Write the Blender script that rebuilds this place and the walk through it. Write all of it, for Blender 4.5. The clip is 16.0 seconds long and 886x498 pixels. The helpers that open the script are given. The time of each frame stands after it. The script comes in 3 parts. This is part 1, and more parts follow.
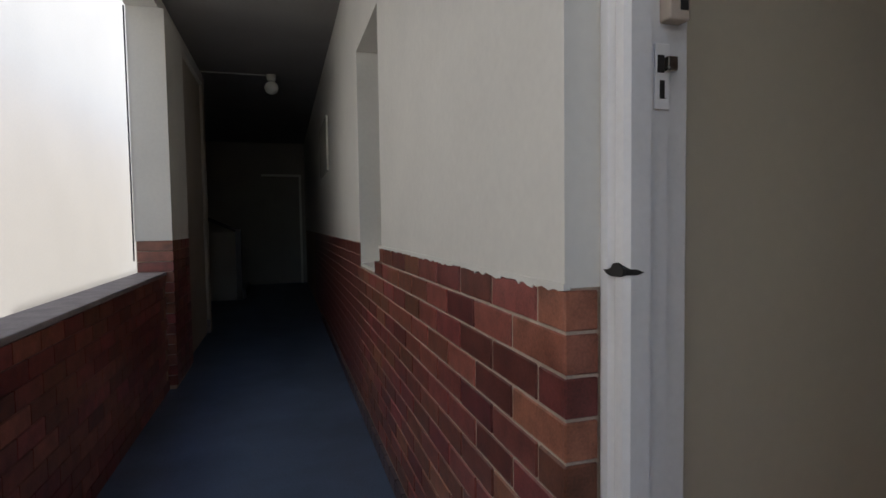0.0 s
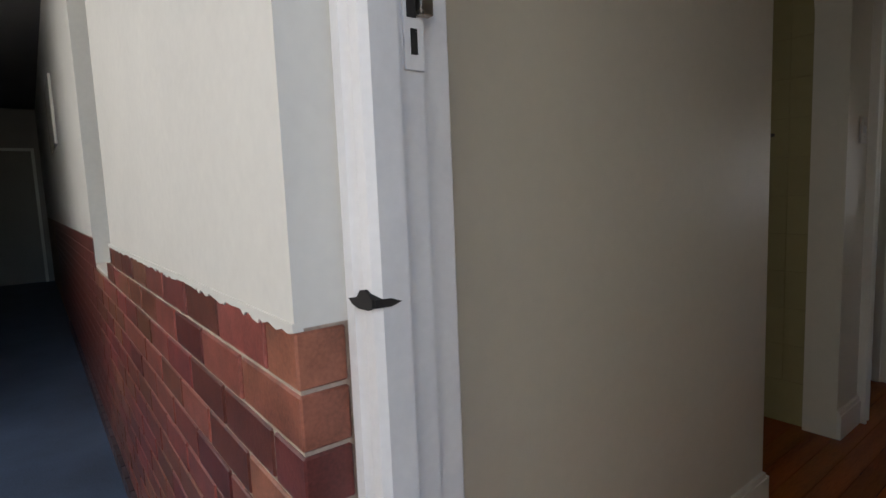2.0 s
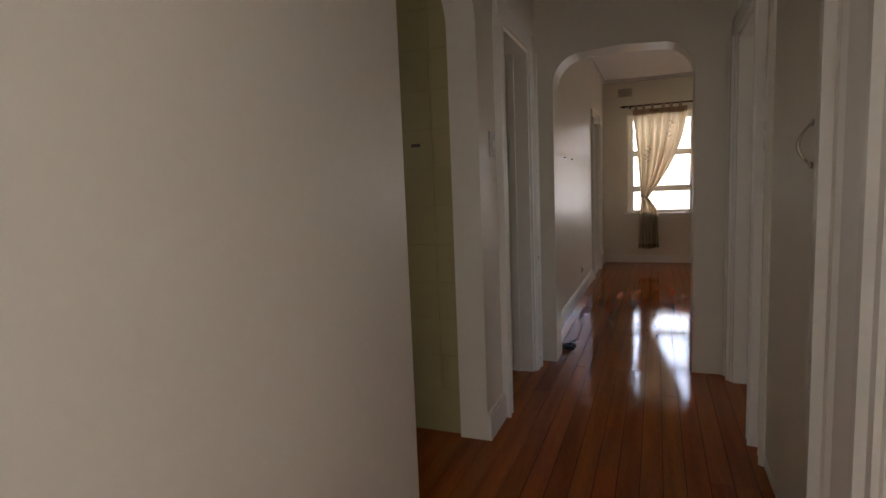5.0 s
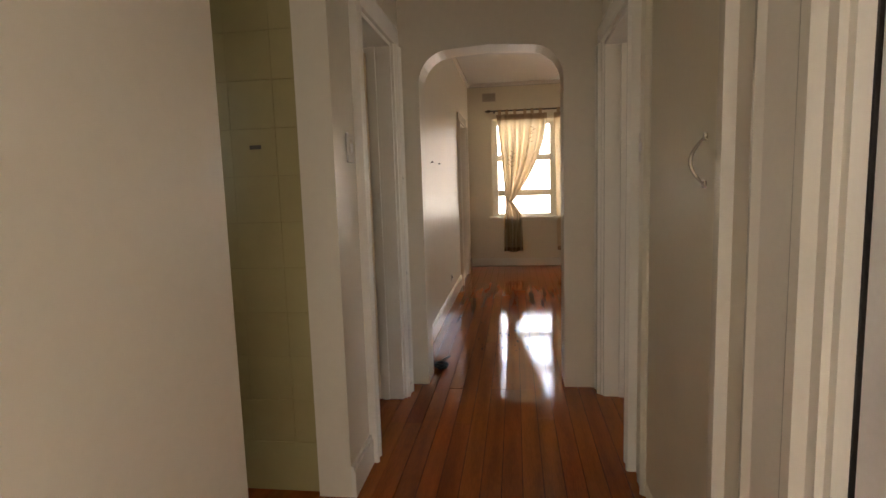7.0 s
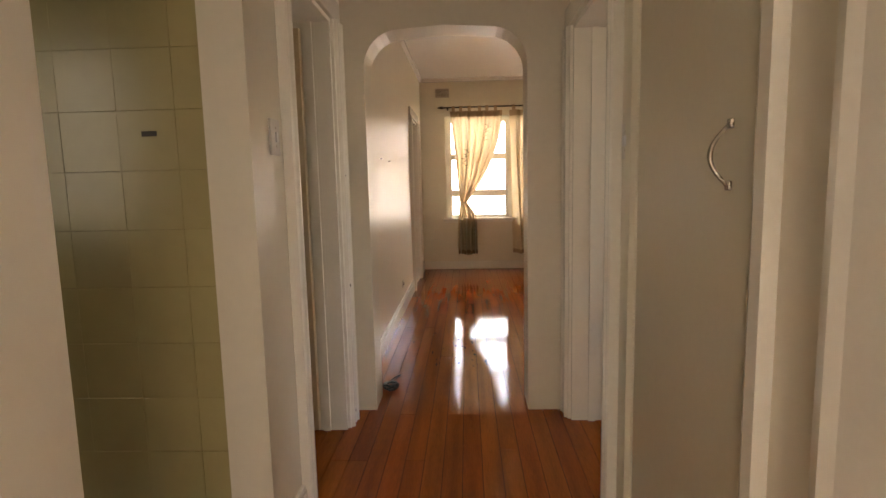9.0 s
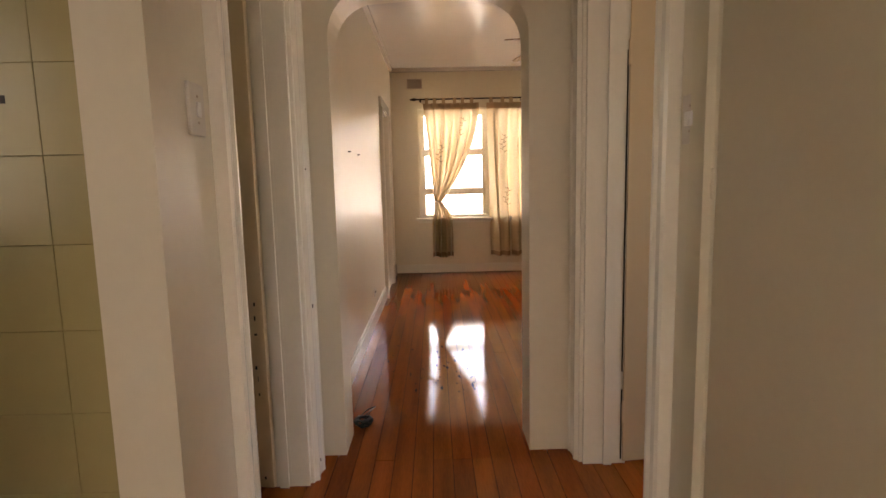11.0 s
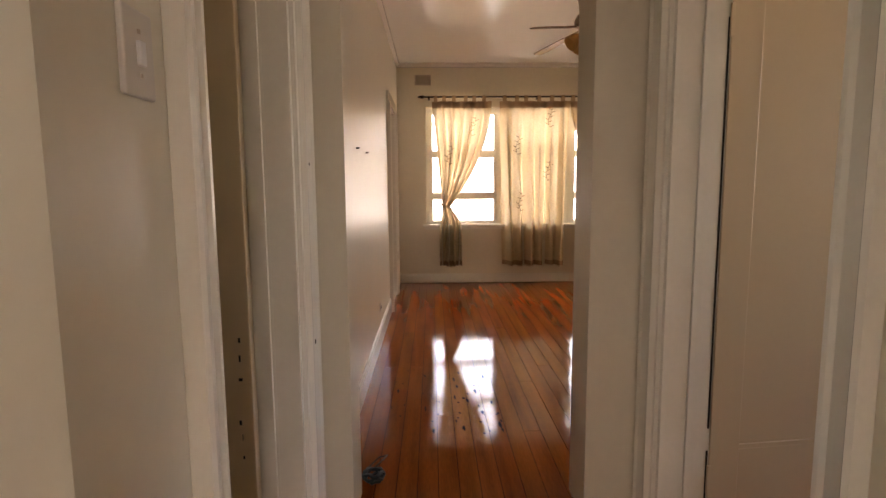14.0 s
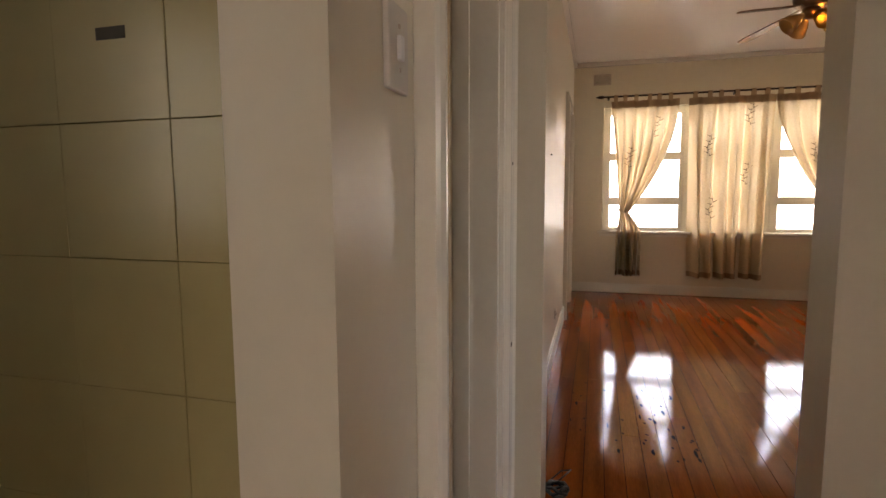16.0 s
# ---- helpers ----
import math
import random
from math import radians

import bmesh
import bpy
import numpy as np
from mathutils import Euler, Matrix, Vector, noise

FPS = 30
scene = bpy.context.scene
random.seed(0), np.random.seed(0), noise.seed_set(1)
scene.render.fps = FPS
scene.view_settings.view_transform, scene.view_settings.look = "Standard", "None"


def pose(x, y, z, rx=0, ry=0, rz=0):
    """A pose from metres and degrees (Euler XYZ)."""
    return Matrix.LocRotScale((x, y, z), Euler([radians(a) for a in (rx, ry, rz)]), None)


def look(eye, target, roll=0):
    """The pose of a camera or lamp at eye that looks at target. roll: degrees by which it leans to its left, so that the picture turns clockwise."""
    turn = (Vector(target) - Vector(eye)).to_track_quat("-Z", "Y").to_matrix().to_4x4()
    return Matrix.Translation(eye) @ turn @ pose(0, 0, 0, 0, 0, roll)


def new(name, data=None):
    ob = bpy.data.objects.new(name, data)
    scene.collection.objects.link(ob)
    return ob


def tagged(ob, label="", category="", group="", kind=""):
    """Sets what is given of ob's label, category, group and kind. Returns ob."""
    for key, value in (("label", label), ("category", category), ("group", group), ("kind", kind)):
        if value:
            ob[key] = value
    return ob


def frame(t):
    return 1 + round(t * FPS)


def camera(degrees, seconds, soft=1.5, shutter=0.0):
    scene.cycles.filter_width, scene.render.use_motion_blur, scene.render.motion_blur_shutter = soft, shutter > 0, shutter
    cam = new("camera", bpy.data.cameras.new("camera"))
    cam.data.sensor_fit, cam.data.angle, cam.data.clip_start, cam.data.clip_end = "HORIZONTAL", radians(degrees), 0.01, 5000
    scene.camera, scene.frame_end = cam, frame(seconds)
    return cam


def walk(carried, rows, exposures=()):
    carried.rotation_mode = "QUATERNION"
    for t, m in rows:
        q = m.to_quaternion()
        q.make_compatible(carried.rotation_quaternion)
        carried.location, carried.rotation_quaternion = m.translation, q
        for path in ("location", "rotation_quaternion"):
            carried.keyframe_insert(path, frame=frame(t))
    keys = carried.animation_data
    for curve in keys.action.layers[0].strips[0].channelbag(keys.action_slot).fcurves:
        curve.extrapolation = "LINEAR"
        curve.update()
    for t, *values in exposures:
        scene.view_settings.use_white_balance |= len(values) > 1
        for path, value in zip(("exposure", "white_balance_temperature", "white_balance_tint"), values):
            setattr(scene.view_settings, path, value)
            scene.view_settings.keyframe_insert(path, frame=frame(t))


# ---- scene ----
cam = camera(79.1, 16.0)
PATH = [
    (0, (0.544, 0.674, 1.181), (1.114, 2.589, 1.083), -0.8),
    (0.5, (0.616, 0.716, 1.18), (1.328, 2.581, 1.076), -0.9),
    (1, (0.687, 0.786, 1.196), (1.553, 2.585, 1.08), -1.3),
    (1.5, (0.755, 0.867, 1.197), (1.769, 2.586, 1.068), -1.7),
    (2, (0.802, 0.925, 1.224), (2.009, 2.505, 1.013), -2.3),
    (2.5, (0.913, 0.955, 1.231), (2.255, 2.423, 1.021), -2.6),
    (3, (1.027, 0.971, 1.235), (2.536, 2.265, 1.019), -2.4),
    (3.5, (1.125, 0.981, 1.194), (2.777, 2.091, 0.994), -2.3),
    (4, (1.181, 0.98, 1.192), (2.915, 1.955, 0.988), -2.3),
    (4.5, (1.236, 0.975, 1.206), (3.03, 1.834, 0.992), -2.1),
    (6.8, (1.652, 1.048, 1.247), (3.615, 1.357, 1.014), -2.3),
    (7, (1.688, 1.054, 1.265), (3.656, 1.323, 1.029), -1.8),
    (7.5, (1.793, 1.058, 1.273), (3.768, 1.259, 1.035), -1.6),
    (8, (1.898, 1.068, 1.274), (3.878, 1.224, 1.035), -1.5),
    (8.5, (1.991, 1.074, 1.271), (3.973, 1.195, 1.03), -1.4),
    (9, (2.074, 1.088, 1.263), (4.057, 1.181, 1.021), -1.3),
    (9.2, (2.122, 1.101, 1.262), (4.105, 1.18, 1.012), -1.5),
    (11.5, (2.701, 1.184, 1.251), (4.686, 1.144, 1.006), -1.0),
    (12, (2.788, 1.178, 1.25), (4.773, 1.13, 1.006), -0.8),
    (12.5, (2.889, 1.181, 1.248), (4.874, 1.125, 1.006), -0.7),
    (13, (2.992, 1.215, 1.25), (4.976, 1.153, 1.009), -0.6),
    (13.5, (3.065, 1.27, 1.249), (5.05, 1.208, 1.011), -0.5),
    (14, (3.099, 1.321, 1.245), (5.085, 1.281, 1.011), -0.4),
    (14.5, (3.114, 1.347, 1.241), (5.1, 1.392, 1.011), -0.2),
    (15, (3.132, 1.376, 1.238), (5.11, 1.568, 1.01), 0.0),
    (15.5, (3.128, 1.402, 1.227), (5.081, 1.771, 1.007), -0.3),
    (16, (3.142, 1.451, 1.227), (5.055, 1.998, 1.018), -0.3),
]
EXPOSURES = [(0.0, 0.82, 6050, 12), (1.0, 1.28, 6050, 11), (1.5, 1.5, 6050, 11), (2.5, 1.94, 5950, 11), (3.5, 2.32, 5800, 14), (4.5, 2.46, 6150, 18), (7.0, 3.29, 7450, 17), (9.0, 3.69, 8150, 19), (12.5, 3.74, 8250, 24), (14.5, 3.54, 7750, 24), (16.0, 3.42, 7500, 21)]
walk(cam, [(t, look(eye, target, roll)) for t, eye, target, roll in PATH], EXPOSURES)

# ---- world, lamps ----
world = bpy.data.worlds.new("world")
scene.world = world
world.use_nodes = True
wn = world.node_tree
sky = wn.nodes.new("ShaderNodeTexSky")
sky.sky_type, sky.sun_disc = "NISHITA", False
sky.sun_elevation, sky.sun_rotation = radians(67), radians(77)
wn.links.new(sky.outputs[0], wn.nodes["Background"].inputs[0])
wn.nodes["Background"].inputs[1].default_value = 0.15

sun = new("sun", bpy.data.lights.new("sun", "SUN"))
sun.data.energy, sun.data.angle, sun.data.color = 5.0, radians(2), (1.0, 0.97, 0.93)
sun.matrix_world = look((4.2, 1.0, 10), (0, 0, 0))


def window_lamp(name, x, y, z, width, height, watts, target, color=(1, 0.98, 0.95)):
    lamp = new(name, bpy.data.lights.new(name, "AREA"))
    lamp.data.shape, lamp.data.size, lamp.data.size_y = "RECTANGLE", width, height
    lamp.data.energy, lamp.data.color = watts, color
    lamp.matrix_world = look((x, y, z), target)
    return lamp


window_lamp("sky_light_lounge", 10.28, -0.02, 1.5, 3.0, 1.6, 12.4, (0, -0.02, 1.5))
window_lamp("sky_light_kitchen", 1.36, 4.0, 1.65, 0.5, 1.2, 0.30, (9, 4.0, 1.65), (0.88, 1.0, 0.92))
window_lamp("sky_light_bedroom", 4.4, -2.3, 1.5, 1.2, 1.3, 0.20, (4.4, 5, 1.5), (1, 0.58, 0.30))
# Added warm fill for the left side room, at an assumed, unseen window.
window_lamp("fill_light_bathroom", 4.45, 5.15, 1.6, 0.8, 1.0, 0.11, (4.4, -2, 1.3), (1, 0.70, 0.42))


# ---- materials ----
def mat(name, color, rough=0.5, metal=0.0, vary=0.12, scale=6.0, fine=90.0, bump=0.15, bump_dist=0.002,
        tint=None, obj_vary=0.0, spec=0.5, coat=0.0, stretch=(1, 1, 1), rough_vary=0.03):
    """A surface with variation at two scales, in world metres."""
    m = bpy.data.materials.new(name)
    m.use_nodes = True
    nt = m.node_tree
    n, l = nt.nodes, nt.links
    b = n["Principled BSDF"]
    geo = n.new("ShaderNodeNewGeometry")
    mp = n.new("ShaderNodeMapping")
    mp.inputs["Scale"].default_value = stretch
    l.new(geo.outputs["Position"], mp.inputs["Vector"])
    big = n.new("ShaderNodeTexNoise")
    big.inputs["Scale"].default_value, big.inputs["Detail"].default_value = scale, 5
    small = n.new("ShaderNodeTexNoise")
    small.inputs["Scale"].default_value, small.inputs["Detail"].default_value = fine, 3
    for t in (big, small):
        l.new(mp.outputs[0], t.inputs["Vector"])
    dark = tuple(c * (1 - 2.2 * vary) for c in color)
    light = tuple(min(1.0, c * (1 + vary)) for c in color)
    if tint:
        dark = tint
    ramp = n.new("ShaderNodeValToRGB")
    ramp.color_ramp.elements[0].position, ramp.color_ramp.elements[1].position = 0.3, 0.7
    ramp.color_ramp.elements[0].color, ramp.color_ramp.elements[1].color = (*dark, 1), (*light, 1)
    mixf = n.new("ShaderNodeMath")
    mixf.operation = "MULTIPLY_ADD"
    mixf.inputs[1].default_value = 0.35
    l.new(small.outputs["Fac"], mixf.inputs[0])
    sc = n.new("ShaderNodeMath")
    sc.operation = "MULTIPLY"
    sc.inputs[1].default_value = 0.65
    l.new(big.outputs["Fac"], sc.inputs[0])
    l.new(sc.outputs[0], mixf.inputs[2])
    l.new(mixf.outputs[0], ramp.inputs[0])
    out = ramp.outputs[0]
    if obj_vary:
        info = n.new("ShaderNodeObjectInfo")
        hsv = n.new("ShaderNodeHueSaturation")
        rng = n.new("ShaderNodeMapRange")
        rng.inputs[3].default_value, rng.inputs[4].default_value = 1 - obj_vary, 1 + obj_vary
        l.new(info.outputs["Random"], rng.inputs[0])
        l.new(rng.outputs[0], hsv.inputs["Value"])
        wob = n.new("ShaderNodeMath")
        wob.operation = "MULTIPLY"
        wob.inputs[1].default_value = 7.31
        l.new(info.outputs["Random"], wob.inputs[0])
        fr = n.new("ShaderNodeMath")
        fr.operation = "FRACT"
        l.new(wob.outputs[0], fr.inputs[0])
        rng2 = n.new("ShaderNodeMapRange")
        rng2.inputs[3].default_value, rng2.inputs[4].default_value = 0.5 - 0.05 * obj_vary, 0.5 + 0.03 * obj_vary
        l.new(fr.outputs[0], rng2.inputs[0])
        l.new(rng2.outputs[0], hsv.inputs["Hue"])
        l.new(out, hsv.inputs["Color"])
        out = hsv.outputs[0]
    l.new(out, b.inputs["Base Color"])
    rr = n.new("ShaderNodeMapRange")
    rr.inputs[3].default_value, rr.inputs[4].default_value = max(0.02, rough - rough_vary), min(1, rough + rough_vary)
    l.new(big.outputs["Fac"], rr.inputs[0])
    l.new(rr.outputs[0], b.inputs["Roughness"])
    b.inputs["Metallic"].default_value = metal
    b.inputs["Specular IOR Level"].default_value = spec
    b.inputs["Coat Weight"].default_value = coat
    b.inputs["Coat Roughness"].default_value = 0.08
    if bump:
        bp = n.new("ShaderNodeBump")
        bp.inputs["Strength"].default_value, bp.inputs["Distance"].default_value = bump, bump_dist
        l.new(mixf.outputs[0], bp.inputs["Height"])
        l.new(bp.outputs[0], b.inputs["Normal"])
    return m


M_plaster = mat("hall_wall_paint", (0.735, 0.685, 0.56), 0.38, vary=0.025, scale=1.6, fine=26, bump=0.07, bump_dist=0.003)
M_room = mat("lounge_wall_paint", (0.74, 0.68, 0.545), 0.36, vary=0.025, scale=1.5, fine=24, bump=0.07, bump_dist=0.003)
M_out = mat("corridor_wall_paint", (0.73, 0.71, 0.65), 0.6, vary=0.035, scale=2.5, fine=40, bump=0.3, bump_dist=0.003)
M_coping = mat("weathered_coping", (0.30, 0.26, 0.25), 0.8, vary=0.15, scale=9, fine=90)
# Darker copy of the corridor paint; the far end's shade is in the colour.
M_dim = mat("corridor_shade_paint", (0.36, 0.32, 0.26), 0.7, vary=0.06, scale=2.0, fine=30)
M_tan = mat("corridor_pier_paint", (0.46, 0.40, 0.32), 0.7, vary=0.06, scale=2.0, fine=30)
M_ceil = mat("ceiling_paint", (0.80, 0.76, 0.71), 0.22, vary=0.015, scale=0.8, fine=8, bump=0.12, bump_dist=0.006)
# Corridor ceiling: its shade is carried by this dark grey.
M_ceil_out = mat("ceiling_shade_paint", (0.27, 0.26, 0.25), 0.8, vary=0.05, scale=2)
M_gloss = mat("gloss_white_paint", (0.80, 0.77, 0.675), 0.25, vary=0.025, scale=4, fine=60, bump=0.07, bump_dist=0.0015)
M_cream = mat("gloss_cream_paint", (0.71, 0.67, 0.53), 0.30, vary=0.02, scale=3, fine=50, bump=0.05, bump_dist=0.001)
M_frame = mat("entry_frame_paint", (0.80, 0.79, 0.78), 0.3, vary=0.04, scale=5, fine=70, bump=0.15, bump_dist=0.002)
M_brick = mat("glazed_brick", (0.25, 0.088, 0.060), 0.34, vary=0.26, scale=14, fine=160, bump=0.5, bump_dist=0.002, obj_vary=0.45, spec=0.45)
M_mortar = mat("lime_mortar", (0.50, 0.40, 0.32), 0.9, vary=0.15, scale=20, fine=200, bump=0.6, bump_dist=0.003)
M_cfloor = mat("blue_painted_concrete", (0.095, 0.132, 0.20), 0.45, vary=0.22, scale=2.2, fine=120, bump=0.2, bump_dist=0.002)
M_render = mat("neighbour_render", (0.51, 0.475, 0.415), 0.85, vary=0.03, scale=0.8, fine=30, bump=0.3)
M_gap = mat("floor_shadow_gap", (0.03, 0.015, 0.01), 0.95, vary=0.1, spec=0.0)
# Door beige pushed warmer: the side rooms' warm light is put into it.
M_leaf = mat("warm_light_beige_paint", (0.60, 0.47, 0.30), 0.30, vary=0.012, scale=3, fine=50, bump=0.06, bump_dist=0.001)
M_tile = mat("olive_glazed_tile", (0.43, 0.37, 0.18), 0.24, vary=0.03, scale=3, fine=20, bump=0.12, bump_dist=0.003, obj_vary=0.03)
M_grout = mat("tile_grout", (0.37, 0.32, 0.17), 0.9, vary=0.1)
M_metal = mat("worn_nickel", (0.33, 0.29, 0.24), 0.28, metal=1.0, vary=0.1, scale=40, bump=0.1)
M_dark = mat("dark_recess", (0.02, 0.017, 0.015), 0.8, vary=0.2)
M_brown = mat("dark_wood_paint", (0.05, 0.03, 0.02), 0.35, vary=0.2, scale=10)
M_plate = mat("switch_plate_plastic", (0.66, 0.62, 0.56), 0.35, vary=0.02, bump=0)
M_vent = mat("vent_paint", (0.52, 0.44, 0.36), 0.6, vary=0.05)
M_sticker = mat("grey_label", (0.09, 0.078, 0.055), 0.6, vary=0.05)
M_bronze = mat("fan_bronze", (0.20, 0.13, 0.08), 0.35, metal=0.8, vary=0.1, scale=20)
M_rod = mat("dark_iron_rod", (0.05, 0.035, 0.025), 0.4, metal=0.6, vary=0.1)
M_cable = mat("black_cable", (0.015, 0.02, 0.025), 0.4, vary=0.1, scale=30)
M_cablew = mat("grey_cable", (0.5, 0.45, 0.38), 0.5, vary=0.1, scale=30)


def wood_floor():
    m = mat("varnished_floorboards", (0.31, 0.084, 0.015), 0.07, vary=0.22, scale=4.0, fine=60, bump=0.18, bump_dist=0.0015,
            obj_vary=0.14, stretch=(0.30, 3.5, 1.0), spec=0.16, coat=0.0, rough_vary=0.03)
    return m


M_floor = wood_floor()
M_blade = mat("fan_blade_wood", (0.28, 0.16, 0.09), 0.25, vary=0.2, scale=8, stretch=(0.4, 3, 1))


def simple(name, color, rough, transmission=0.0, emission=0.0):
    m = bpy.data.materials.new(name)
    m.use_nodes = True
    b = m.node_tree.nodes["Principled BSDF"]
    b.inputs["Base Color"].default_value = (*color, 1)
    b.inputs["Roughness"].default_value = rough
    b.inputs["Transmission Weight"].default_value = transmission
    if emission:
        b.inputs["Emission Color"].default_value = (*color, 1)
        b.inputs["Emission Strength"].default_value = emission
    return m


M_glass = simple("window_glass", (0.97, 0.98, 0.98), 0.0, 1.0)
M_frost = simple("frosted_glass", (0.9, 0.92, 0.85), 0.4, 1.0)
M_amber = simple("amber_glass_shade", (0.75, 0.45, 0.16), 0.25, 0.5)
M_bulb = simple("lit_bulb", (1.0, 0.70, 0.28), 0.4, 0.0, 14.0)


def cloth(name, dark, light, through_part):
    """Thin cotton: part of the light goes through."""
    m = bpy.data.materials.new(name)
    m.use_nodes = True
    nt = m.node_tree
    n, l = nt.nodes, nt.links
    n.remove(n["Principled BSDF"])
    geo = n.new("ShaderNodeNewGeometry")
    wave = n.new("ShaderNodeTexNoise")
    wave.inputs["Scale"].default_value = 220
    mp = n.new("ShaderNodeMapping")
    mp.inputs["Scale"].default_value = (1, 1, 0.15)
    l.new(geo.outputs["Position"], mp.inputs["Vector"])
    l.new(mp.outputs[0], wave.inputs["Vector"])
    ramp = n.new("ShaderNodeValToRGB")
    ramp.color_ramp.elements[0].color = (*dark, 1)
    ramp.color_ramp.elements[1].color = (*light, 1)
    l.new(wave.outputs["Fac"], ramp.inputs[0])
    d, tr = n.new("ShaderNodeBsdfDiffuse"), n.new("ShaderNodeBsdfTranslucent")
    l.new(ramp.outputs[0], d.inputs[0])
    l.new(ramp.outputs[0], tr.inputs[0])
    mix = n.new("ShaderNodeMixShader")
    mix.inputs[0].default_value = through_part
    l.new(d.outputs[0], mix.inputs[1])
    l.new(tr.outputs[0], mix.inputs[2])
    l.new(mix.outputs[0], n["Material Output"].inputs[0])
    return m


M_cloth = cloth("sheer_gold_cotton", (0.55, 0.44, 0.29), (0.77, 0.645, 0.445), 0.21)
M_band = cloth("doubled_cotton", (0.36, 0.25, 0.16), (0.46, 0.33, 0.22), 0.10)
M_thread = mat("brown_embroidery", (0.16, 0.10, 0.06), 0.8, vary=0.1, bump=0)


# ---- mesh helpers ----
def add_box(bm, x0, x1, y0, y1, z0, z1):
    v = [bm.verts.new(c) for c in ((x0, y0, z0), (x1, y0, z0), (x1, y1, z0), (x0, y1, z0), (x0, y0, z1), (x1, y0, z1), (x1, y1, z1), (x0, y1, z1))]
    for f in ((0, 3, 2, 1), (4, 5, 6, 7), (0, 1, 5, 4), (1, 2, 6, 5), (2, 3, 7, 6), (3, 0, 4, 7)):
        bm.faces.new([v[i] for i in f])


def boxes(*specs, bevel=0.0):
    bm = bmesh.new()
    for s in specs:
        add_box(bm, *s)
    if bevel:
        bmesh.ops.bevel(bm, geom=bm.edges[:], offset=bevel, segments=2, affect="EDGES", profile=0.5)
    return bm


def prism(outline, axis, a, b, bevel=0.0):
    """The outline, drawn in the two other axes, pushed from a to b along axis."""
    bm = bmesh.new()

    def place(u, v, w):
        return {"x": (w, u, v), "y": (u, w, v), "z": (u, v, w)}[axis]
    lo = [bm.verts.new(place(u, v, a)) for u, v in outline]
    hi = [bm.verts.new(place(u, v, b)) for u, v in outline]
    bm.faces.new(lo)
    bm.faces.new(hi[::-1])
    k = len(outline)
    for i in range(k):
        bm.faces.new((lo[i], hi[i], hi[(i + 1) % k], lo[(i + 1) % k]))
    bmesh.ops.recalc_face_normals(bm, faces=bm.faces[:])
    if bevel:
        bmesh.ops.bevel(bm, geom=[e for e in bm.edges], offset=bevel, segments=1, affect="EDGES")
    return bm


def tube(points, radius, sides=8, taper=None):
    """A round bar along points."""
    bm = bmesh.new()
    rings = []
    pts = [Vector(p) for p in points]
    for i, c in enumerate(pts):
        d = (pts[min(i + 1, len(pts) - 1)] - pts[max(i - 1, 0)]).normalized()
        u = d.orthogonal().normalized() if i == 0 else (rings_u - d * rings_u.dot(d)).normalized()
        rings_u = u
        w = d.cross(u)
        r = taper[i] if taper else radius
        rings.append([bm.verts.new(c + r * (u * math.cos(2 * math.pi * k / sides) + w * math.sin(2 * math.pi * k / sides))) for k in range(sides)])
    for a, b in zip(rings, rings[1:]):
        for k in range(sides):
            bm.faces.new((a[k], a[(k + 1) % sides], b[(k + 1) % sides], b[k]))
    bm.faces.new(rings[0][::-1])
    bm.faces.new(rings[-1])
    for f in bm.faces:
        f.smooth = True
    return bm


def lathe(profile, sides=24, centre=(0, 0, 0)):
    """Turns (radius, height) pairs about a vertical axis."""
    bm = bmesh.new()
    rings = [[bm.verts.new((centre[0] + r * math.cos(2 * math.pi * k / sides), centre[1] + r * math.sin(2 * math.pi * k / sides), centre[2] + z)) for k in range(sides)] for r, z in profile]
    for a, b in zip(rings, rings[1:]):
        for k in range(sides):
            f = bm.faces.new((a[k], a[(k + 1) % sides], b[(k + 1) % sides], b[k]))
            f.smooth = True
    bmesh.ops.recalc_face_normals(bm, faces=bm.faces[:])
    return bm


def mesh_of(name, bm, material):
    me = bpy.data.meshes.new(name)
    bm.to_mesh(me)
    bm.free()
    me.materials.append(material)
    return me


def thing(name, bm, material, label, category, group="", kind=""):
    return tagged(new(name, mesh_of(name, bm, material)), label, category, group, kind)


def structure(name, bm, material, label, category):
    return thing(name, bm, material, label, category, kind="structure")


def base(name, at, label, category, group="", kind=""):
    ob = new(name)
    ob.location = at
    return tagged(ob, label, category, group, kind)


def part(name, bm, material, parent, label=""):
    """One mesh under a thing or a part; its numbers are world metres."""
    ob = new(name, mesh_of(name, bm, material))
    ob.parent = parent
    total = Matrix.Translation(-parent.location) if parent.parent is None else Matrix()
    ob.matrix_basis = total
    if label:
        tagged(ob, label)
    return ob


def piece(name, mesh, parent, at):
    ob = new(name, mesh)
    ob.parent = parent
    ob.location = Vector(at) - parent.location
    return ob


# ---- large structure ----
FX, CY = 1.065, 1.60            # facade face, its corner at the entry
HL, HR = 1.735, 0.55            # hall's two long walls
RL = 1.745                      # lounge left wall
AX0, AX1 = 4.96, 5.17           # wall with the arch
WX = 9.95                       # lounge window wall
CF, CC = -0.19, 3.08            # corridor floor and ceiling
HC = 2.74                       # ceiling inside


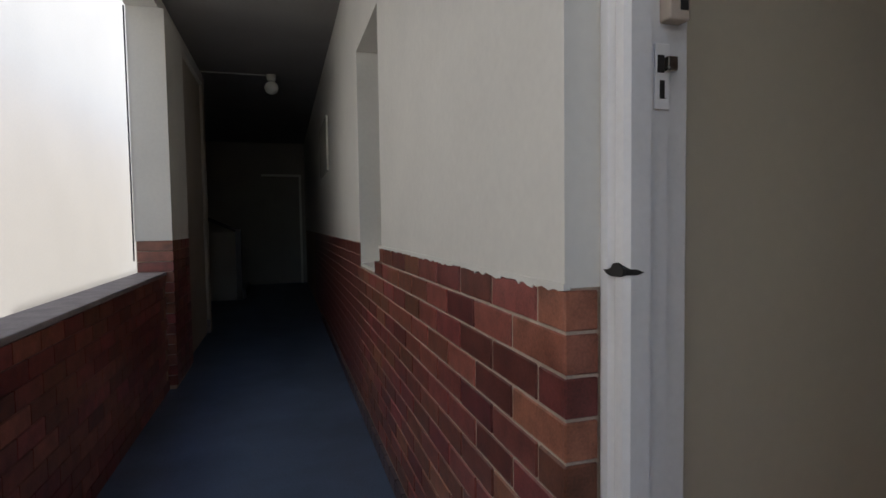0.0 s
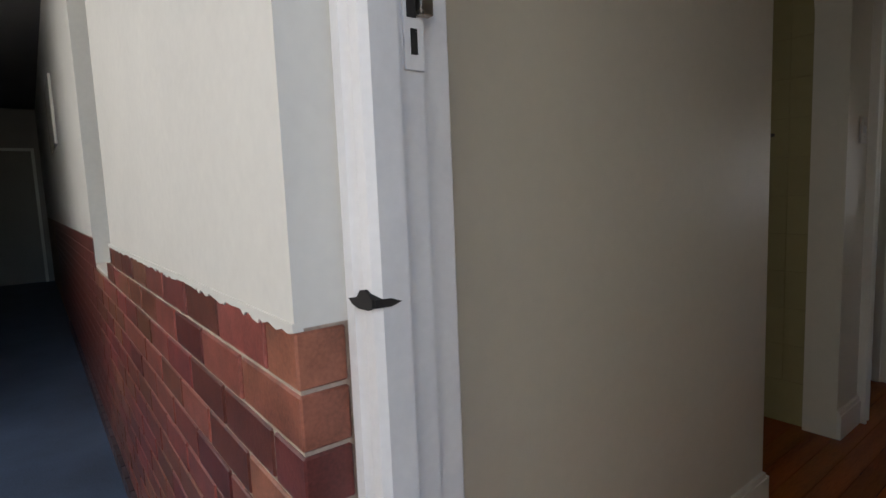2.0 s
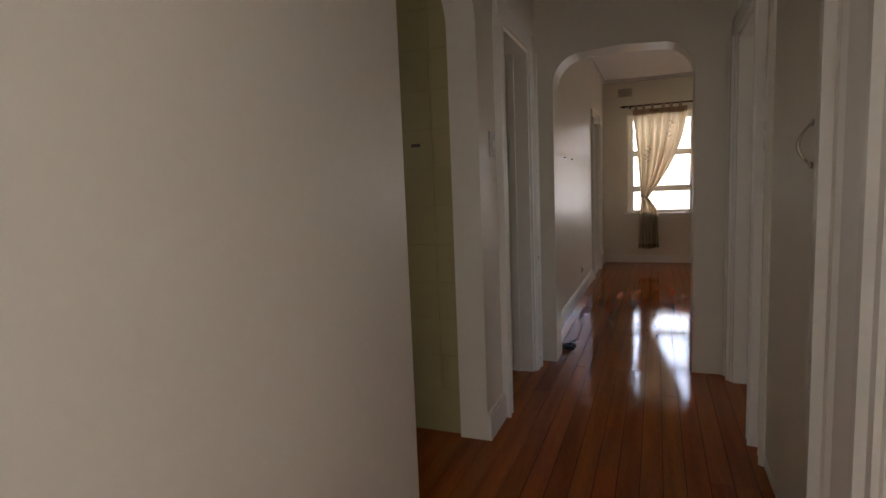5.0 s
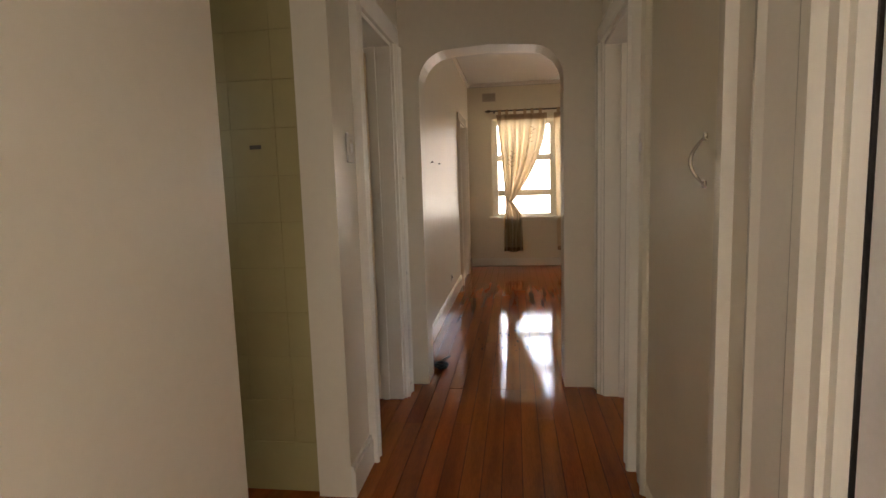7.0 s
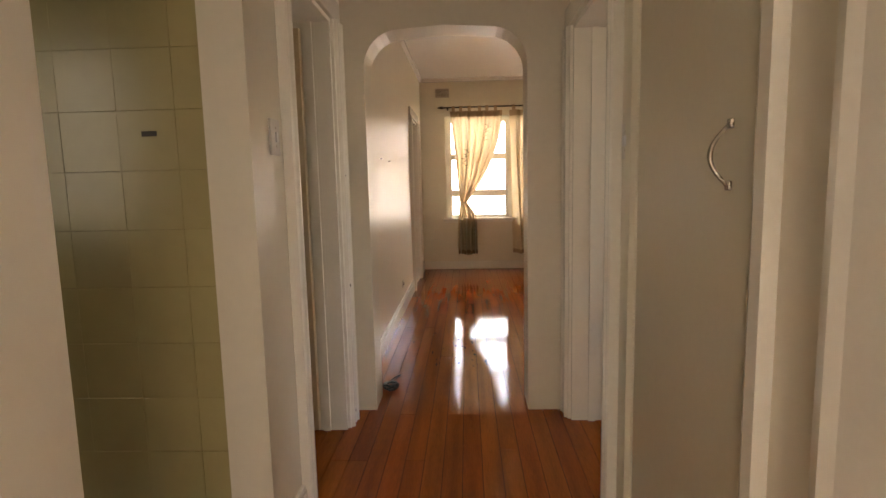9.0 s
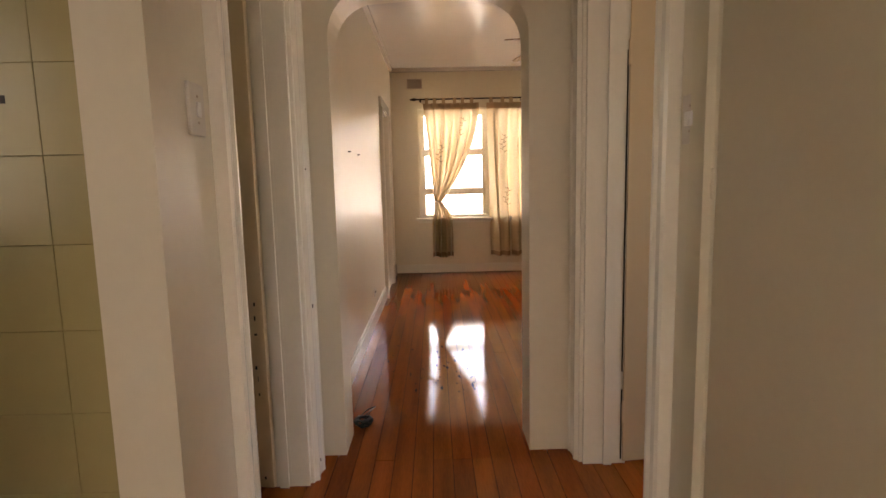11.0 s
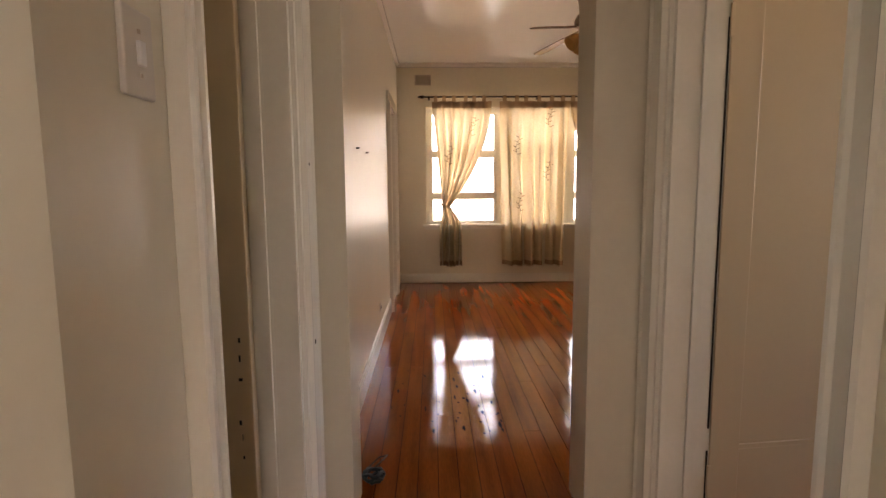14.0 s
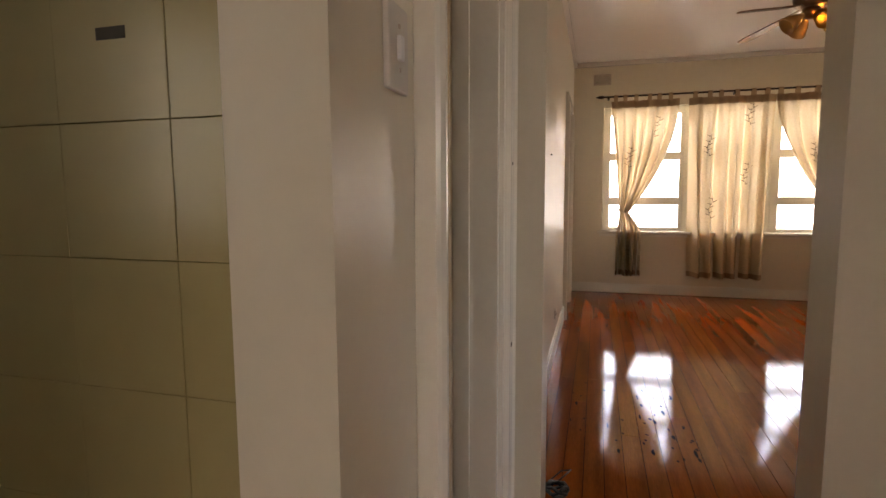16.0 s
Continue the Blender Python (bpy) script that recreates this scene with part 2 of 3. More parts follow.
def arch_outline(u0, u1, top, r, lo, hi_u0, hi_u1, hi, rise=0.015):
    """A wall with a round-cornered opening from u0 to u1, standing on lo."""
    pts = [(hi_u0, lo), (u0, lo)]
    for k in range(9):
        a = math.pi - k * math.pi / 16
        pts.append((u0 + r + r * math.cos(a), top - r + r * math.sin(a)))
    pts.append(((u0 + u1) / 2, top + rise))
    for k in range(9):
        a = math.pi / 2 - k * math.pi / 16
        pts.append((u1 - r + r * math.cos(a), top - r + r * math.sin(a)))
    pts += [(u1, lo), (hi_u1, lo), (hi_u1, hi), (hi_u0, hi)]
    return pts


facade = structure("wall_facade", boxes(
    (FX + 0.005, 1.28, 4.48, 13.8, CF, 1.05), (FX + 0.005, 1.28, -2.5, 0.66, CF, 1.05),
    (FX + 0.005, 1.28, CY + 0.006, 3.62, CF, 1.05), (FX + 0.005, 1.28, 3.62, 4.48, CF, 0.885)), M_mortar,
    "dark red glazed brick dado of the corridor facade", "wall")
structure("wall_facade_upper", boxes(
    (FX, 1.28, CY, 3.62, 1.05, CC), (FX, 1.28, 4.48, 13.8, 1.05, CC), (FX, 1.28, 3.62, 4.48, 2.38, CC),
    (FX, 1.28, -2.5, 0.66, 1.05, CC), (FX, 1.28, 0.66, CY, 2.14, CC),
    (FX + 0.004, 1.28, 3.624, 4.476, 0.885, 0.905), (FX + 0.004, 1.22, 3.60, 3.624, 0.905, 1.05), (FX + 0.004, 1.22, 4.476, 4.48, 0.905, 1.05)),
    M_out, "off-white painted plaster above a brick dado", "wall")
structure("corridor_floor", boxes((-0.62, 1.10, -2.5, 13.8, CF - 0.15, CF), (-1.1, -0.62, 8.3, 13.8, CF - 0.15, CF)), M_cfloor, "worn blue painted concrete corridor floor", "floor")
structure("ceiling_corridor", boxes((-0.62, 1.28, 0.0, 13.8, CC, CC + 0.15), (-1.1, -0.62, 8.3, 13.8, CC, CC + 0.15)), M_ceil_out, "corridor ceiling, its shade put into the grey paint", "ceiling")
structure("wall_corridor_end", boxes((-1.1, 1.28, 13.8, 14.0, CF, CC)), M_dim, "wall at the corridor's end, painted darker for its shade", "wall")
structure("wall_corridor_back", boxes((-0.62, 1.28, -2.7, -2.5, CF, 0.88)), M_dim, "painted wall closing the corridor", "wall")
structure("wall_stair_lobby", boxes((-1.2, -1.1, 8.2, 14.0, CF, CC), (-1.1, -0.70, 8.2, 8.3, CF, CC)), M_dim, "wall round the stairs, painted darker for its shade", "wall")
parapet = structure("parapet", boxes((-0.608, -0.412, -2.5, 5.6, CF, 0.775)), M_mortar, "dark red brick parapet along the open corridor", "parapet")
part("coping", boxes((-0.615, -0.392, -2.5, 5.6, 0.775, 0.805), bevel=0.006), M_coping, parapet, "pale painted coping")
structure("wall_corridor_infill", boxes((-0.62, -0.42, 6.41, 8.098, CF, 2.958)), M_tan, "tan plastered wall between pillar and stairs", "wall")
pillar = structure("pillar", boxes((-0.608, -0.352, 5.612, 6.40, CF, 1.06)), M_mortar, "brick pillar plastered above the dado", "pillar")
part("shaft", boxes((-0.62, -0.340, 5.6, 6.41, 1.065, 2.96)), M_out, pillar, "off-white plastered shaft")
structure("beam", boxes((-0.62, -0.38, 0.0, 8.1, 2.96, CC)), M_out, "plastered beam above the corridor openings", "beam")
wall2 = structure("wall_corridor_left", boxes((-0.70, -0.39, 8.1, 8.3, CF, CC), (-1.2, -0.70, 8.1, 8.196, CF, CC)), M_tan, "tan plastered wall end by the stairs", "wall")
part("baseboard", boxes((-0.70, -0.38, 8.085, 8.1, CF, -0.02)), M_coping, wall2, "grey painted base")
structure("backdrop", boxes((-2.6, -2.4, -10, 22, -3.5, 6.2)), M_render, "sunlit cream rendered wall of the neighbouring building", "building wall")
structure("ground", boxes((-60, 60, -60, 60, -3.7, -3.5)), mat("yard_concrete", (0.3, 0.29, 0.27), 0.9, vary=0.15, scale=1.5), "pale concrete yard below the corridor", "ground")

# inside
structure("wall_hall_left", prism(
    [(1.28, -0.05), (2.885, -0.05)] + [(2.885 + 0.2 + 0.2 * math.cos(math.pi - k * math.pi / 16), 1.93 + 0.2 * math.sin(math.pi - k * math.pi / 16)) for k in range(9)]
    + [(3.688 - 0.2 + 0.2 * math.cos(math.pi / 2 - k * math.pi / 16), 1.93 + 0.2 * math.sin(math.pi / 2 - k * math.pi / 16)) for k in range(9)]
    + [(3.688, -0.05), (4.06, -0.05), (4.06, 2.06), (4.73, 2.06), (4.73, -0.05), (AX0, -0.05), (AX0, HC), (1.28, HC)], "y", HL, HL + 0.14), M_plaster,
    "off-white plaster hall wall with a rounded kitchen opening", "wall")
structure("wall_hall_right", prism(
    [(1.28, -0.05), (1.74, -0.05), (1.74, 2.04), (2.60, 2.04), (2.60, -0.05), (3.08, -0.05), (3.08, 2.04), (3.88, 2.04), (3.88, -0.05), (4.09, -0.05), (4.09, 2.02), (4.84, 2.02), (4.84, -0.05), (AX0, -0.05), (AX0, HC), (1.28, HC)],
    "y", HR - 0.18, HR), M_plaster, "off-white plaster hall wall with doors and a cupboard", "wall")
structure("wall_arch", prism(arch_outline(0.766, 1.618, 2.062, 0.19, -0.05, HR - 0.18, HL + 0.17, HC), "x", AX0, AX1, bevel=0.0), M_plaster,
          "off-white plaster wall with a round-cornered arch", "wall")
structure("wall_lounge_left", prism([(AX1, -0.05), (8.44, -0.05), (8.44, 2.05), (9.20, 2.05), (9.20, -0.05), (WX, -0.05), (WX, HC), (AX1, HC)], "y", RL, 1.95), M_room,
          "cream painted lounge wall with a white door", "wall")
structure("wall_lounge_right", boxes((AX1, WX, -1.75, -1.6, -0.05, HC)), M_room, "cream painted lounge wall", "wall")
structure("wall_lounge_back", boxes((AX0 + 0.05, AX1, -1.75, HR - 0.18, -0.05, HC)), M_room, "cream painted lounge wall beside the arch", "wall")
structure("wall_window", boxes((WX, 10.2, 1.39, 1.95, -0.05, HC), (WX, 10.2, -1.75, -1.42, -0.05, HC), (WX, 10.2, -1.42, 1.39, -0.05, 0.755), (WX, 10.2, -1.42, 1.39, 2.22, HC)), M_room,
          "cream painted lounge wall with a wide three-part window", "wall")
structure("ceiling_lounge", boxes((AX0, 10.2, -1.75, 1.95, HC, HC + 0.15)), M_ceil, "glossy white lounge ceiling", "ceiling")
structure("ceiling_hall", boxes((1.28, AX0, HR - 0.2, HL + 0.2, HC, HC + 0.15)), M_ceil, "white hall ceiling", "ceiling")
structure("ceiling_side_rooms", boxes((1.1, AX1, HL + 0.2, 5.4, HC, HC + 0.15), (2.6, AX1, -2.6, HR - 0.2, HC, HC + 0.15)), M_ceil, "white ceiling of the side rooms", "ceiling")
# The last box is an added eave, out of view, shading the lounge window.
structure("roof", boxes((-0.7, 10.4, 0.0, 14.1, CC + 0.16, CC + 0.3), (1.1, 10.4, -2.8, 0.0, CC + 0.16, CC + 0.3), (10.4, 11.6, -2.8, 4.0, CC + 0.16, CC + 0.3)), M_dim, "flat roof over the flat, with an added unseen eave blocking the sun", "roof")
structure("wall_kitchen", boxes((1.28, 4.0, 5.2, 5.4, -0.05, HC), (4.9, 5.2, HL + 0.2, 5.4, -0.05, HC), (4.0, 4.9, 5.2, 5.4, -0.05, 1.05), (4.0, 4.9, 5.2, 5.4, 2.15, HC)), M_plaster, "painted walls of the side rooms", "wall")
tiled = structure("wall_tiled", boxes((3.728, 3.90, HL + 0.14, 5.2, -0.05, HC)), M_grout, "olive green glazed tile kitchen wall", "wall")
structure("wall_bedroom", boxes((2.5, 2.6, -2.6, HR - 0.18, -0.05, HC), (2.6, 3.75, -2.6, -2.45, -0.05, HC), (5.05, AX1, -2.6, -2.45, -0.05, HC), (3.75, 5.05, -2.6, -2.45, -0.05, 0.85), (3.75, 5.05, -2.6, -2.45, 2.2, HC), (AX1, AX1 + 0.1, -2.6, -1.75, -0.05, HC)),
          M_room, "cream painted walls of the bedroom", "wall")
structure("wall_store", boxes((7.9, 9.6, 1.953, 2.05, -0.05, HC)), M_plaster, "plain wall behind the lounge door", "wall")
structure("floor_side_rooms", boxes((1.28, AX1, HL + 0.01, 5.2, -0.10, -0.004), (2.6, AX1, -2.5, HR - 0.185, -0.1, -0.004)), M_floor, "varnished timber floor of the side rooms", "floor")
floor = structure("floor", boxes((1.28, AX1, HR - 0.185, HL + 0.01, -0.10, -0.012), (AX1, 10.2, -1.6, HL + 0.01, -0.10, -0.012)), M_gap, "red-brown varnished timber floorboards, worn and glossy", "floor")
structure("door_sill", boxes((1.08, 1.30, 0.66, CY, CF, 0.0), bevel=0.006), M_brown, "dark timber sill of the entry", "sill")


def profile_bar(depths, u0, u1, z0, z1, face, out, axis="x"):
    """A moulded upright: depths are (fraction across, projection) pairs. It stands on the plane `face` and projects towards `out` (+1 or -1)."""
    pts = [(u0 + (u1 - u0) * f, face + out * d) for f, d in depths]
    pts = [(u0, face)] + pts + [(u1, face)]
    if axis == "y":
        pts = [(b, a) for a, b in pts]
    bm = bmesh.new()
    lo = [bm.verts.new((a, b, z0)) for a, b in pts]
    hi = [bm.verts.new((a, b, z1)) for a, b in pts]
    bm.faces.new(lo)
    bm.faces.new(hi[::-1])
    k = len(pts)
    for i in range(k):
        bm.faces.new((lo[i], hi[i], hi[(i + 1) % k], lo[(i + 1) % k]))
    bmesh.ops.recalc_face_normals(bm, faces=bm.faces[:])
    return bm


MOULD = ((0.0, 0.036), (0.10, 0.042), (0.20, 0.034), (0.62, 0.028), (0.70, 0.036), (0.82, 0.036), (0.90, 0.020), (1.0, 0.018))
DLUOM = tuple((1 - f, d) for f, d in MOULD[::-1])
FLAT = ((0.0, 0.018), (0.05, 0.022), (0.95, 0.022), (1.0, 0.018))


# entry door frame
def entry_frame():
    f = base("door_frame", (1.2, CY, 0), "white gloss-painted timber entry frame, chipped", "door frame", kind="structure")
    part("architrave", profile_bar(((0.0, 0.000), (0.10, 0.010), (0.30, 0.012), (0.40, 0.004), (0.52, 0.000), (0.60, 0.012), (0.80, 0.014), (0.92, 0.006), (1.0, 0.004)), 1.508, CY, 0, 2.14, 1.148, -1, "y"), M_frame, f)
    part("stop", boxes((1.148, 1.190, 1.508, CY, 0, 2.14)), M_frame, f)
    part("rebate", boxes((1.190, 1.240, 1.526, CY, 0, 2.14)), M_frame, f)
    part("inner_lining", boxes((1.240, 1.296, 1.540, CY + 0.02, 0, 2.14), bevel=0.003), M_frame, f)
    part("hinge_jamb", boxes((1.148, 1.290, 0.66, 0.72, 0, 2.14), bevel=0.003), M_frame, f)
    part("head", boxes((1.148, 1.290, 0.72, 1.508, 2.08, 2.14), bevel=0.003), M_frame, f)
    hole = [(1.509, 1.082), (1.520, 1.077), (1.545, 1.076), (1.562, 1.080), (1.572, 1.087), (1.556, 1.089), (1.548, 1.092), (1.540, 1.101), (1.528, 1.103), (1.517, 1.098), (1.509, 1.092)]
    part("mortise", prism(hole, "x", 1.1322, 1.150), M_dark, f, "dark chiselled hole in the paint")
    part("mortise", prism([(1.136, 1.081), (1.160, 1.080), (1.176, 1.085), (1.160, 1.091), (1.136, 1.092)], "y", 1.5068, 1.515), M_dark, f, "dark chiselled hole in the paint")
    return f


entry_frame()
for zz, name in ((1.40, "strike_plate"),):
    sp = base(name, (1.224, 1.537, zz), "old metal strike plate painted over on the jamb", "strike plate")
    part("plate", boxes((1.2080, 1.2395, 1.5210, 1.5265, 1.3850, 1.5050), bevel=0.001), M_frame, sp)
    part("latch_hole", boxes((1.2130, 1.2270, 1.5195, 1.5220, 1.4520, 1.4840)), M_dark, sp)
    part("latch_lip", boxes((1.2270, 1.2480, 1.5080, 1.5220, 1.4540, 1.4800), bevel=0.002), M_metal, sp, "bare dark metal lip")
    part("bolt_hole", boxes((1.2180, 1.2280, 1.5195, 1.5220, 1.4050, 1.4380)), M_dark, sp)
kp = base("lock_keeper", (1.24, 1.53, 1.55), "brass rim lock keeper screwed to the jamb", "lock")
part("keeper_box", boxes((1.2200, 1.2640, 1.4960, 1.5265, 1.5420, 1.6540), bevel=0.003), M_vent, kp)
part("keeper_slot", boxes((1.2420, 1.2580, 1.4940, 1.4970, 1.5590, 1.5990)), M_dark, kp)


# skirting
def skirting(name, x0, x1, y, side, label="white gloss-painted skirting board"):
    """Along x, on the face y, projecting towards side."""
    y0, y1 = sorted((y, y + side * 0.018))
    bm = boxes((x0, x1, y0, y1, 0, 0.115))
    y0, y1 = sorted((y, y + side * 0.012))
    add_box(bm, x0, x1, y0, y1, 0.115, 0.135)
    return structure(name, bm, M_gloss, label, "skirting")


skirting("baseboard_hall_left", 1.30, 2.885, HL, -1)
skirting("baseboard_pier", 3.688, 3.97, HL, -1)
skirting("baseboard_lounge_left", AX1, 8.34, RL, -1)
skirting("baseboard_lounge_left_far", 9.30, WX, RL, -1)
structure("baseboard_wall_end", boxes((2.885, 2.90, HL - 0.018, HL + 0.14, 0, 0.12)), M_gloss, "white skirting round the wall's end", "skirting")
structure("baseboard_window", boxes((WX - 0.018, WX, -1.6, RL, 0.009, 0.10), (WX - 0.012, WX, -1.6, RL, 0.10, 0.118)), M_gloss, "white skirting board below the window", "skirting")
structure("cornice", boxes((WX - 0.05, WX, -1.6, RL, HC - 0.045, HC), (AX1, WX, RL - 0.04, RL, HC - 0.035, HC)), M_ceil, "narrow white cornice", "cornice")


# interior door casings
def casing(name, x0, x1, top, face, out, wide0, wide1, label, deep=0.18):
    f = base(name, ((x0 + x1) / 2, face, 0), label, "door frame", kind="structure")
    part("architrave", profile_bar(MOULD, x0 - wide0, x0, 0, top, face, out), M_gloss, f)
    part("architrave", profile_bar(DLUOM, x1, x1 + wide1, 0, top, face, out), M_gloss, f)
    y0, y1 = sorted((face, face + out * 0.026))
    part("head_architrave", boxes((x0 - wide0, x1 + wide1, y0, y1, top, top + 0.10), bevel=0.004), M_gloss, f)
    y0, y1 = sorted((face + out * 0.004, face - out * deep))
    part("lining", boxes((x0, x0 + 0.02, y0, y1, 0, top)), M_gloss, f)
    part("lining", boxes((x1 - 0.02, x1, y0, y1, 0, top)), M_gloss, f)
    part("head_lining", boxes((x0 + 0.02, x1 - 0.02, y0, y1, top - 0.02, top)), M_gloss, f)
    s = face - out * deep * 0.55
    part("stop", boxes((x1 - 0.032, x1 - 0.02, s - 0.018, s + 0.018, 0, top - 0.02)), M_gloss, f)
    part("stop", boxes((x0 + 0.02, x0 + 0.032, s - 0.018, s + 0.018, 0, top - 0.02)), M_gloss, f)
    return f


casing("door_frame", 4.06, 4.73, 2.06, HL, -1, 0.09, 0.12, "white gloss-painted casing of the left hall doorway, chipped")
bedroom_frame = casing("door_frame", 4.09, 4.84, 2.02, HR, 1, 0.11, 0.115, "white gloss-painted casing of the bedroom doorway")
# Solid near-black strips put in for the shade between leaf and lining.
part("gap", boxes((4.8180, 4.8205, HR - 0.163, HR - 0.157, 0.42, 1.76), (4.8180, 4.8205, HR - 0.163, HR - 0.157, 0.02, 0.34)), M_dark, bedroom_frame, "dark strip standing for the shaded gap beside the open leaf")
shut_frame = casing("door_frame", 1.74, 2.60, 2.04, HR, 1, 0.10, 0.25, "white gloss-painted casing of a closed hall door")
# Near-black strip, proud of the leaf, drawn for the joint's shade.
part("gap", boxes((2.574, 2.5802, HR - 0.10, HR - 0.022, 0, 2.02)), M_dark, shut_frame, "dark strip standing for the shaded gap beside the shut door")
casing("door_frame", 8.44, 9.20, 2.05, RL, -1, 0.10, 0.10, "white casing of the lounge door")


def panel_leaf(name, width, height, material, label, category="door"):
    """A leaf along +x from its hinge at the origin, 40 mm thick, with one long sunk panel on each face."""
    d = base(name, (0, 0, 0), label, category)
    part("stile", boxes((0, 0.11, -0.02, 0.02, 0.01, height), bevel=0.003), material, d)
    part("stile", boxes((width - 0.11, width, -0.02, 0.02, 0.01, height), bevel=0.003), material, d)
    part("rail", boxes((0.11, width - 0.11, -0.0195, 0.0195, 0.01, 0.34)), material, d)
    part("rail", boxes((0.11, width - 0.11, -0.0195, 0.0195, height - 0.13, height)), material, d)
    part("panel", boxes((0.11, width - 0.11, -0.010, 0.010, 0.34, height - 0.13)), material, d)
    for side in (-1, 1):
        y0, y1 = sorted((side * 0.010, side * 0.018))
        part("moulding", boxes((0.11, width - 0.11, y0, y1, 0.34, 0.355), (0.11, width - 0.11, y0, y1, height - 0.145, height - 0.13)), material, d)
    for zz in (0.24, height - 0.24):
        part("hinge", boxes((-0.008, 0.004, -0.026, -0.018, zz - 0.05, zz + 0.05), bevel=0.002), material, d)
    return d


d1 = panel_leaf("door", 0.66, 2.01, M_leaf, "beige painted door standing open into the side room, chipped edge")
d1.matrix_basis = pose(4.705, HL + 0.135, 0, 0, 0, 82)
d2 = panel_leaf("door", 0.74, 1.99, M_leaf, "painted panel door standing open into the bedroom, warm light put into its beige")
d2.matrix_basis = pose(4.835, HR - 0.165, 0, 0, 0, -84)
d3 = panel_leaf("door", 0.805, 2.02, M_frame, "white painted hall door, closed")
d3.matrix_basis = pose(2.570, HR - 0.045, 0, 0, 0, 180)
d4 = panel_leaf("door", 0.71, 2.02, M_gloss, "white painted lounge door, closed")
d4.matrix_basis = pose(8.465, HL + 0.08, 0)


# hall cupboard, flush with the right wall
def cupboard():
    c = base("cupboard", (3.48, HR, 0), "cream painted built-in hall cupboard with a metal handle", "cupboard")
    part("frame_stile", profile_bar(((0, 0.030), (0.55, 0.030), (0.70, 0.026), (1.0, 0.010)), 3.020, 3.085, 0, 2.14, HR, 1), M_gloss, c)
    part("frame_stile", boxes((3.085, 3.160, HR - 0.04, HR + 0.008, 0, 2.14)), M_cream, c)
    part("frame_stile", profile_bar(((0, 0.010), (0.12, 0.024), (0.25, 0.010), (0.85, 0.012), (1.0, 0.012)), 3.795, 3.905, 0, 2.14, HR, 1), M_cream, c)
    part("frame_head", boxes((3.160, 3.795, HR - 0.04, HR + 0.008, 2.05, 2.14)), M_cream, c)
    part("plinth", boxes((3.160, 3.795, HR - 0.04, HR + 0.004, 0, 0.06)), M_cream, c)
    part("back", boxes((3.085, 3.88, HR - 0.17, HR - 0.15, 0, 2.04)), M_dark, c)
    leaf = part("door", boxes((3.165, 3.790, HR - 0.028, HR + 0.004, 0.064, 2.045), bevel=0.002), M_cream, c)
    arc = [(3.196 + 0.020 * math.sin(math.pi * k / 12), HR + 0.010 + 0.028 * math.sin(math.pi * k / 12), 1.245 + 0.125 * k / 12) for k in range(13)]
    part("handle", tube(arc, 0.005, 8, [0.0032 + 0.0025 * math.sin(math.pi * k / 12) for k in range(13)]), M_metal, leaf, "curved brushed nickel handle")
    for zz in (1.236, 1.360):
        part("handle_foot", boxes((3.186, 3.206, HR + 0.004, HR + 0.012, zz, zz + 0.02), bevel=0.003), M_metal, leaf, "nickel screw plate")
    part("hinge", boxes((3.788, 3.800, HR + 0.004, HR + 0.012, 1.20, 1.27), bevel=0.002), M_cream, leaf)
    return c


cupboard()


# switches
def switch(name, x, z, face, out, width, height, rockers, label):
    s = base(name, (x, face, z), label, "light switch")
    y0, y1 = sorted((face, face + out * 0.010))
    part("plate", boxes((x - width / 2, x + width / 2, y0, y1, z - height / 2, z + height / 2), bevel=0.003), M_plate, s)
    for r in range(rockers):
        u = x + (r - (rockers - 1) / 2) * 0.022
        y0, y1 = sorted((face + out * 0.008, face + out * 0.016))
        part("rocker", boxes((u - 0.008, u + 0.008, y0, y1, z - 0.017, z + 0.017), bevel=0.002), M_frame, s)
    for dz in (-0.030, 0.030):
        y0, y1 = sorted((face + out * 0.009, face + out * 0.0115))
        part("screw", boxes((x - 0.003, x + 0.003, y0, y1, z + dz - 0.003, z + dz + 0.003)), M_vent, s)
    return s


switch("light_switch", 3.880, 1.430, HL, -1, 0.078, 0.120, 1, "cream plastic light switch on the hall pier")
switch("light_switch", 3.912, 1.390, HR, 1, 0.085, 0.118, 2, "cream plastic double light switch beside the bedroom door")


# ---- lounge window ----
def window_unit(name, y0, y1):
    """One white painted bay, y0 > y1, with two transoms."""
    w = base(name, (10.06, (y0 + y1) / 2, 0.755), "white painted timber window bay with two transoms", "window", kind="structure")
    x0, x1 = 10.02, 10.09
    part("stile", boxes((x0, x1, y0 - 0.085, y0, 0.755, 2.22), bevel=0.004), M_gloss, w)
    part("stile", boxes((x0, x1, y1, y1 + 0.085, 0.755, 2.22), bevel=0.004), M_gloss, w)
    part("sash_stile", boxes((x0 + 0.012, x1 - 0.005, y1 + 0.085, y1 + 0.125, 0.80, 2.14), bevel=0.003), M_gloss, w)
    zs = [0.755, 0.80, 1.07, 1.16, 1.60, 1.69, 2.135, 2.22]
    for a, b, n in ((0, 1, "bottom_rail"), (2, 3, "transom"), (4, 5, "transom"), (6, 7, "head_rail")):
        part(n, boxes((x0 + 0.004, x1 - 0.004, y1 + 0.125 if 0 < a < 6 else y1 + 0.085, y0 - 0.085, zs[a], zs[b]), bevel=0.003), M_gloss, w)
    for a, b in ((1, 2), (3, 4), (5, 6)):
        g = part("pane", boxes((10.053, 10.057, y1 + 0.12, y0 - 0.08, zs[a] - 0.005, zs[b] + 0.005)), M_glass, w)
        g.visible_shadow = False
    return w


